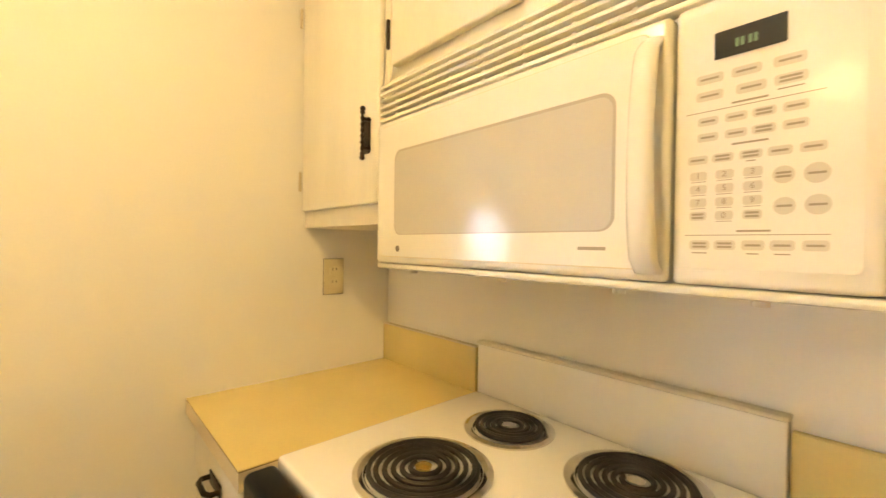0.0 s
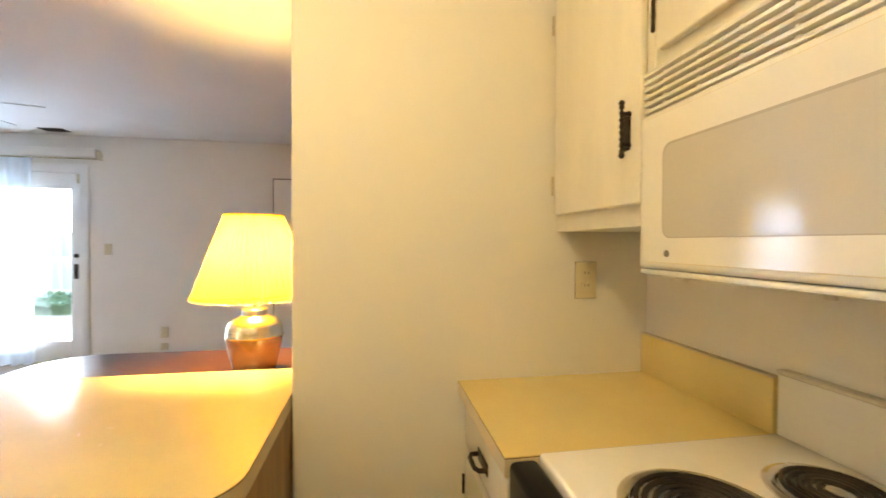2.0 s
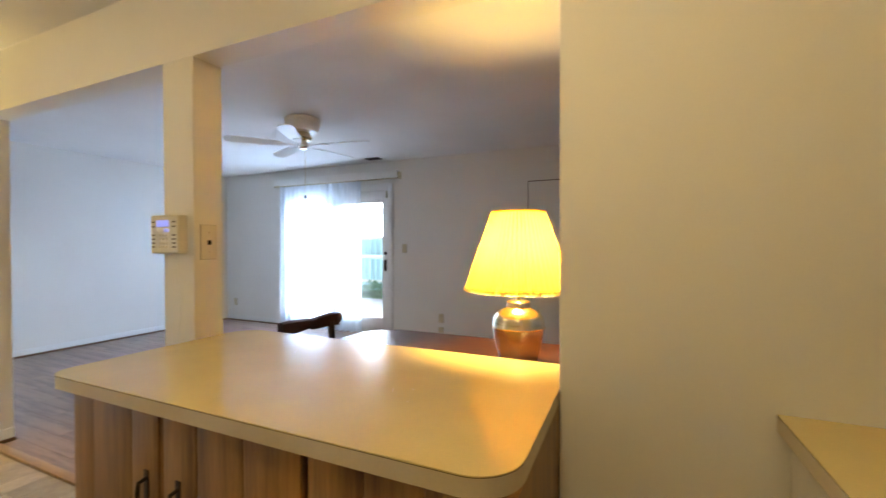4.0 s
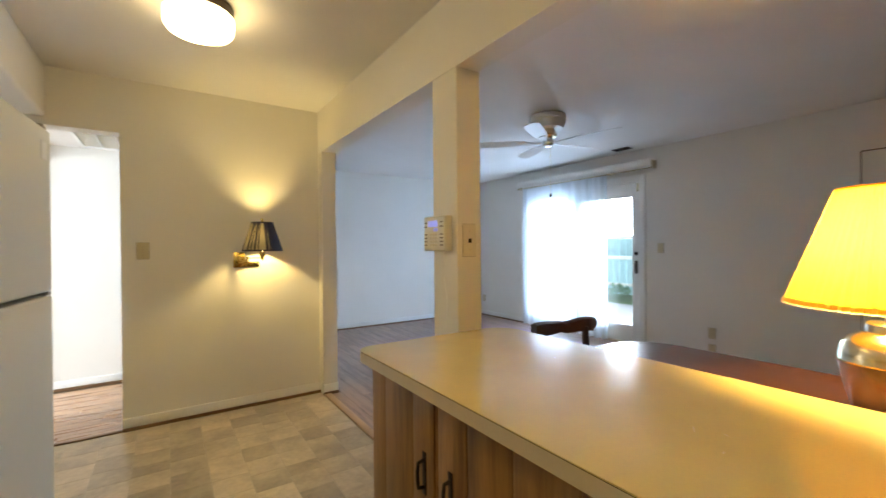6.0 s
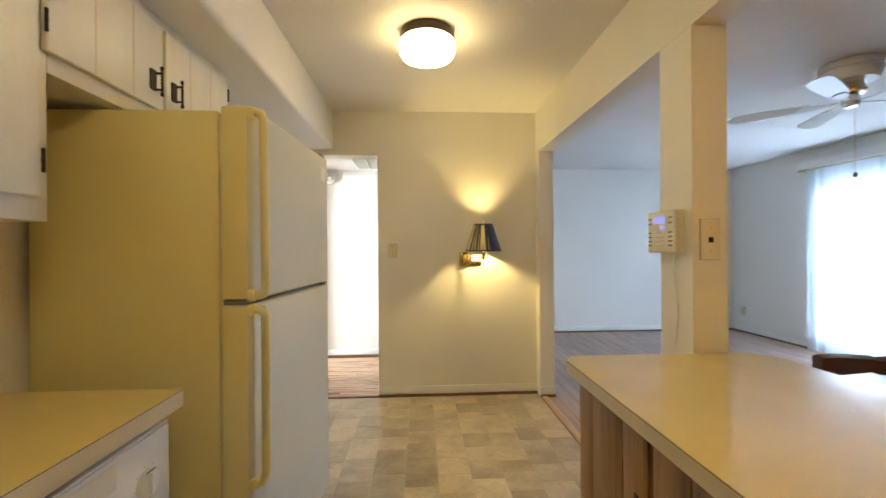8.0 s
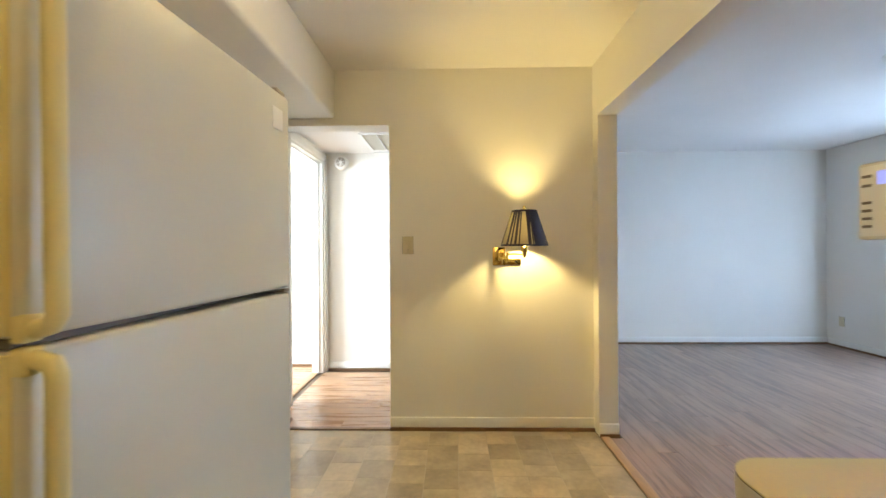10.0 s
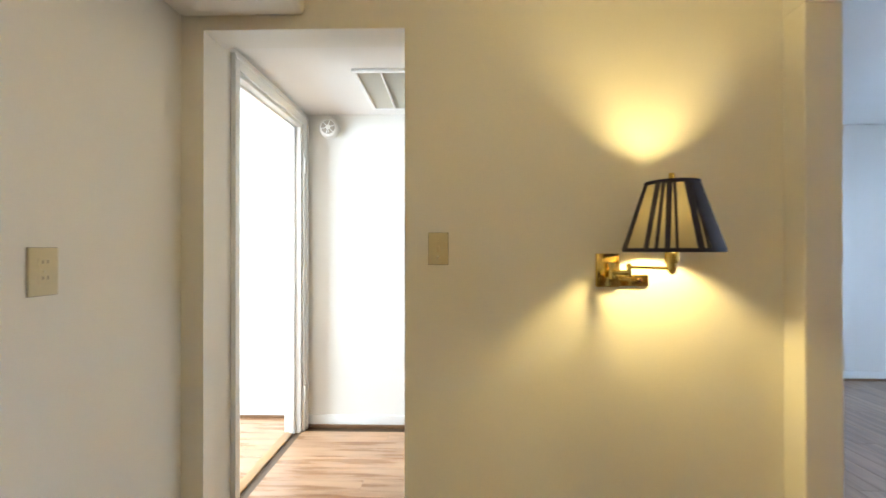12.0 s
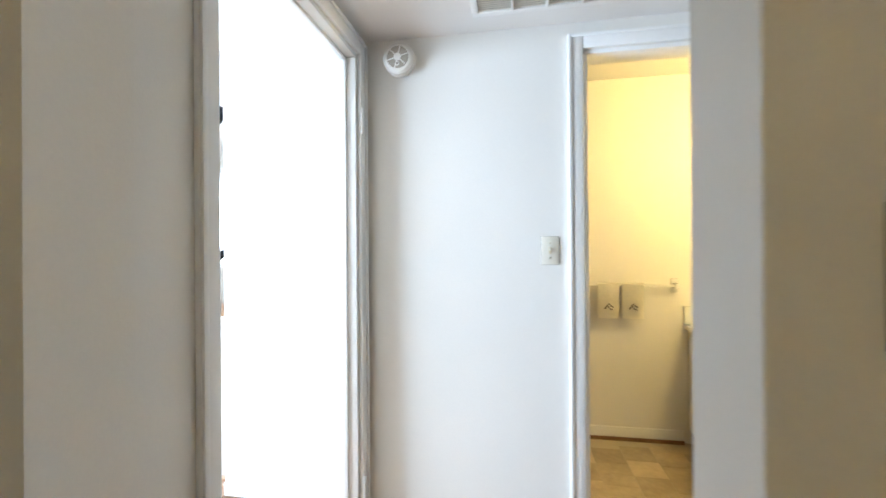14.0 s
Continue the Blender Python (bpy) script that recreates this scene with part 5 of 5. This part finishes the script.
part("test_button", turned([(0.009, 0), (0.009, 0.007)], (-2.056, HN - 0.0485, 2.062), 16, None, RY), WHITEPLASTIC, sd)
part("button_lamp", turned([(0.004, 0), (0.004, 0.002)], (-2.056, HN - 0.0557, 2.062), 10, None, RY), GREY, sd)
for a in (235, 290, 335):
    q = radians(a)
    bm = box(-0.010, -0.002, -0.003, 0.010, 0.002, 0.003)
    bmesh.ops.transform(bm, matrix=Matrix.Translation((-2.056 + 0.06 * math.cos(q), HN - 0.022, 2.092 + 0.06 * math.sin(q))) @ Matrix.Rotation(-q + R90, 4, 'Y'), verts=bm.verts)
    part("sound_slot", bm, GASKET, sd)

# ---------------------------------------------------------------- bedroom glimpse
pf = thing("wall_mirror", "tall mirror with black diagonal bars in the bedroom recess", "mirror", (-3.4, 6.419, 1.8))
part("mirror_glass", box(-3.75, 6.405, 1.20, -3.172, 6.419, 2.40), CHROME, pf)
for z, w in ((1.245, 0.015), (2.04, 0.03)):
    bm = box(-0.33, -0.006, -w, 0.33, 0.006, w, 0.002)
    bmesh.ops.transform(bm, matrix=Matrix.Translation((-3.42, 6.397, z - 0.198)) @ Matrix.Rotation(radians(-42), 4, 'Y'), verts=bm.verts)
    part("frame_bar", bm, BLACK, pf)
sp = thing("wall_plaque", "embossed silver plaque on the wall below the mirror", "wall decor", (-3.3, 6.419, 1.04))
part("plate", box(-3.42, 6.402, 0.90, -3.178, 6.419, 1.178, 0.006), CHROME, sp)
for k in range(3):
    q = 0.02 + 0.03 * k
    part("raised_border", box(-3.42 + q, 6.398 - 0.002 * k, 0.90 + q, -3.178 - q, 6.4018 - 0.002 * k, 1.178 - q, 0.002), CHROME, sp)
part("latch_plate", box(HX - 0.03, BD0 + 0.0155, 0.90, HX - 0.004, BD0 + 0.021, 0.965, 0.001), BRONZE, bd, "dark latch plate")

wb = structure("window_bedroom", box(-5.06, 3.7, 0.8, -5.03, 3.76, 2.1, 0.003), TRIM, "white bedroom window", "window", True)
part("frame_side", box(-5.06, 5.44, 0.8, -5.03, 5.5, 2.1, 0.003), TRIM, wb)
part("frame_top", box(-5.06, 3.76, 2.04, -5.03, 5.44, 2.1, 0.003), TRIM, wb)
part("frame_bottom", box(-5.06, 3.76, 0.8, -5.03, 5.44, 0.86, 0.003), TRIM, wb)

# ---------------------------------------------------------------- bathroom
tbz = 1.026
bar = thing("towel_bar", "cream ceramic towel bar on the bathroom wall", "towel rail", (-0.85, BB, tbz))
part("rail", box(-1.18, BB - 0.062, tbz - 0.008, -0.56, BB - 0.046, tbz + 0.008, 0.003), WHITEPLASTIC, bar)
for x in (-1.19, -0.55):
    p_ = part("bracket", box(x - 0.022, BB - 0.014, tbz - 0.045, x + 0.022, BB - 0.001, tbz + 0.045, 0.005), ENAMEL, bar)
    part("bracket_arm", box(x - 0.014, BB - 0.07, tbz - 0.016, x + 0.014, BB - 0.013, tbz + 0.016, 0.004), ENAMEL, p_)
for x0 in (-1.035, -0.885):
    tw = thing("hand_towel", "small cream hand towel with dark stitched motif over the bar", "towel", (x0 + 0.065, BB - 0.05, tbz))
    bm = bmesh.new()
    path = [(BB - 0.034, tbz - 0.19), (BB - 0.034, tbz - 0.186), (BB - 0.036, tbz + 0.0), (BB - 0.040, tbz + 0.012), (BB - 0.054, tbz + 0.0165), (BB - 0.068, tbz + 0.012), (BB - 0.073, tbz - 0.01), (BB - 0.075, tbz - 0.10), (BB - 0.075, tbz - 0.209), (BB - 0.075, tbz - 0.213)]
    lines = []
    for k in range(9):
        x = x0 + 0.13 * k / 8
        lines.append([bm.verts.new((x, y + 0.0008 * math.sin(k * 0.9 + 9 * z), z + 0.0015 * math.sin(k * 1.1))) for y, z in path])
    for a, b in zip(lines, lines[1:]):
        for i in range(len(path) - 1):
            bm.faces.new((a[i], a[i + 1], b[i + 1], b[i]))
    r = bmesh.ops.solidify(bm, geom=bm.faces[:], thickness=0.005)
    part("cloth", bm, TOWEL, tw)
    mo = tube([(x0 + 0.040, BB - 0.084, tbz - 0.150), (x0 + 0.055, BB - 0.084, tbz - 0.128), (x0 + 0.066, BB - 0.084, tbz - 0.115), (x0 + 0.078, BB - 0.084, tbz - 0.130), (x0 + 0.092, BB - 0.084, tbz - 0.138)], 0.004, 6)
    tube([(x0 + 0.058, BB - 0.084, tbz - 0.13), (x0 + 0.070, BB - 0.084, tbz - 0.148), (x0 + 0.088, BB - 0.084, tbz - 0.155)], 0.0035, 6, bm=mo)
    part("motif", mo, GREY, tw, "dark stitched motif")
va = thing("vanity", "cream bathroom vanity with a marble-look top", "vanity", (-0.25, 7.0, 0))
part("body", box(-0.47, 6.55, 0.09, -0.002, BB - 0.002, 0.745, 0.003), CABPAINT, va)
part("plinth", box(-0.42, 6.55, -0.004, -0.002, BB - 0.002, 0.089), SHOE, va)
part("top", box(-0.495, 6.53, 0.746, -0.002, BB - 0.002, 0.775, 0.006), ENAMEL, va)
part("backsplash", box(-0.495, BB - 0.022, 0.7755, -0.002, BB - 0.002, 0.89, 0.004), ENAMEL, va)
d = part("door", box(-0.488, 6.6, 0.13, -0.471, 7.15, 0.56, 0.004), CABPAINT, va)
part("drawer", box(-0.488, 6.6, 0.585, -0.471, 7.15, 0.72, 0.004), CABPAINT, va)
bl = thing("vanity_light", "lit globe light above the bathroom vanity", "wall lamp", (-0.02, 6.33, 1.97))
part("back_plate", box(-0.03, 6.21, 1.92, -0.001, 6.45, 2.02, 0.004), CHROME, bl)
part("arm", tube([(-0.03, 6.33, 1.97), (-0.16, 6.33, 1.97)], 0.01), CHROME, bl)

# ---------------------------------------------------------------- outside
SKYGLOW = glow("bright_sky", (0.74, 0.87, 1.0), 36.0)
structure("backdrop", box(60, -80, -0.3, 60.5, 90, 45), SKYGLOW, "bright overcast sky behind the yard", "sky")
gr = structure("ground", box(LE + 0.14, -60, -0.3, 120, 70, -0.08), GRASS, "grass yard outside the patio doors", "ground")
structure("patio", box(LE + 0.141, 1.5, -0.079, 7.2, 8.5, -0.03), CONCRETE, "pale concrete patio outside the doors", "pavement")
structure("ground_west", box(-60, -60, -0.3, -5.1, 70, -0.12), GRASS, "grass outside the bedroom", "ground")
fc = thing("fence", "pale painted board fence behind the patio", "fence", (9.2, 6, 0))
for i in range(40):
    y = 2.2 + i * 0.2
    part("board", box(9.2, y, -0.08, 9.22, y + 0.192, 0.86 + 0.01 * (i % 3), 0.003), FENCE, fc)
    part("upper_board", box(9.2, y + 0.003, 0.96, 9.215, y + 0.197, 1.44, 0.003), FENCE, fc)
for z in (0.15, 0.88, 1.442):
    part("rail", box(9.18, 2.2, z, 9.26, 10.2, z + 0.075), TRIM, fc)
random.seed(5)
bm = bmesh.new()
for cx, cy, rad, n in ((8.4, 5.6, 0.32, 320), (8.6, 6.5, 0.42, 420), (8.3, 7.3, 0.34, 300)):
    for k in range(n):
        v = Vector((random.gauss(0, 1), random.gauss(0, 1), random.gauss(0, 1))).normalized() * rad * random.uniform(0.5, 1.05)
        p0 = Vector((cx, cy, 0.22)) + Vector((v.x, v.y, abs(v.z) * 0.8 - 0.2))
        q = Euler((random.uniform(0, 6), random.uniform(0, 6), random.uniform(0, 6))).to_matrix()
        s_ = random.uniform(0.03, 0.06)
        vs = [bm.verts.new(p0 + q @ Vector(c_) * s_) for c_ in ((-1, 0, 0), (0, -0.45, 0.1), (1, 0, 0), (0, 0.45, 0.1))]
        bm.faces.new(vs)
tagged(new("shrubs", finish("shrubs", bm, LEAF, False)), "low green shrubs along the fence", "shrub", kind="stuff")

# ---------------------------------------------------------------- floors, piece by piece
def shared_box(name, w, l, t, material, bevel=0.0015):
    bm = box(-w / 2, -l / 2, -t, w / 2, l / 2, 0)
    top = [e for e in bm.edges if all(abs(v.co.z) < 1e-6 for v in e.verts)]
    bmesh.ops.bevel(bm, geom=top, offset=bevel, segments=1, affect='EDGES')
    return finish(name, bm, material, False)


def lay(name, mesh, place, parent, turn=0.0):
    ob = new(name, mesh)
    ob.matrix_world = Matrix.Translation(place) @ Matrix.Rotation(turn, 4, 'Z')
    ob.parent = parent
    return ob


random.seed(11)
TW, TG = 0.183, 0.003
kf = structure("floor_kitchen", box(WX, 0.0, -0.006, 0.0, NY, -0.0014), GROUT, "stone-pattern vinyl floor in beige and brown", "floor")
tiles = {l: shared_box("tile", TW - TG, l - TG, 0.0022, TILE, 0.0006) for l in (0.183, 0.275, 0.12)}
ncol = int(2.26 / TW)
rest = bmesh.new()
for cix in range(ncol + 1):
    x = -TW / 2 - cix * TW
    y = 4.70 - random.uniform(0, 0.1)
    while y > 0.3:
        l = random.choice((0.183, 0.183, 0.183, 0.275, 0.12))
        yc = y - l / 2
        if x > WX + 0.08:
            if yc > 2.0 and x > -1.6 or yc > 3.35:
                lay("tile", tiles[l], (x, yc, -0.0005), kf)
            else:
                box(x - TW / 2 + TG / 2, yc - l / 2 + TG / 2, -0.0028, x + TW / 2 - TG / 2, yc + l / 2 - TG / 2, -0.0005, bm=rest)
        y -= l
tagged(new("tile_rest", finish("tile_rest", rest, TILE, False)), kind="stuff").parent = kf

lf = structure("floor_living", box(0.0, LS, -0.0058, LE, LN, -0.0045), SEAM, "grey-brown laminate plank floor", "floor")
PW, PL = 0.125, 1.22
plank = shared_box("plank", PW - 0.0012, PL - 0.0012, 0.004, LRWOOD, 0.0008)
nx = int((LE + 0.02) / PW) + 1
for i in range(nx):
    x = 0.02 + PW / 2 + i * PW
    if x > LE - 0.03:
        continue
    off = (i * 0.437) % PL
    y = LN - 0.02 + off
    while y > LS + 0.3:
        y0, y1 = max(y - PL, LS + 0.01), min(y, LN - 0.012)
        if x < 0.2 and y1 > 4.62:
            y1 = 4.6
        if y1 - y0 > 0.05:
            if abs(y1 - y0 - PL) < 1e-4:
                lay("plank", plank, (x, (y0 + y1) / 2, -0.0004), lf)
            else:
                lay("plank", shared_box("plank", PW - 0.0012, y1 - y0 - 0.0012, 0.004, LRWOOD, 0.0008), (x, (y0 + y1) / 2, -0.0004), lf)
        y -= PL

hf = structure("floor_hall", box(HX - WT, NY + 0.0, -0.0058, 0.0, HN, -0.0045), SEAM, "warm oak plank floor in the hall", "floor")
for i in range(12):
    y = NY + 0.02 + 0.0575 + i * 0.115
    if y > HN - 0.03:
        break
    for x0, x1 in ((HX, HX + 0.5 + (i * 0.37) % 0.9), (HX + 0.5 + (i * 0.37) % 0.9, 0.0)):
        mesh = shared_box("plank", x1 - x0 - 0.001, 0.1142, 0.004, HALLWOOD, 0.0008)
        lay("plank", mesh, ((x0 + x1) / 2, y, -0.0004), hf)
bf = structure("floor_bedroom", box(-5.0, 2.9, -0.0058, HX - WT, 7.3, -0.0045), SEAM, "warm oak plank floor in the bedroom", "floor")
bplank = shared_box("plank", 1.3325, 0.1142, 0.004, HALLWOOD, 0.0008)
for i in range(38):
    y = 2.9 + 0.0575 + i * 0.115
    for k in range(2):
        lay("plank", bplank, (-5.0 + 0.667 + k * 1.3335, y, -0.0004), bf)
btf = structure("floor_bath", box(-2.2, HN, -0.0058, 0.0, BB, -0.0014), GROUT, "brown stone-pattern vinyl bathroom floor", "floor")
for cix in range(11):
    y = BB - 0.05
    x = -0.1 - cix * TW
    y -= (cix % 3) * 0.05
    while y > HN + 0.1:
        l = random.choice((0.183, 0.275, 0.12))
        if y - l > HN:
            lay("tile", tiles[l], (x, y - l / 2, -0.0005), btf)
        y -= l
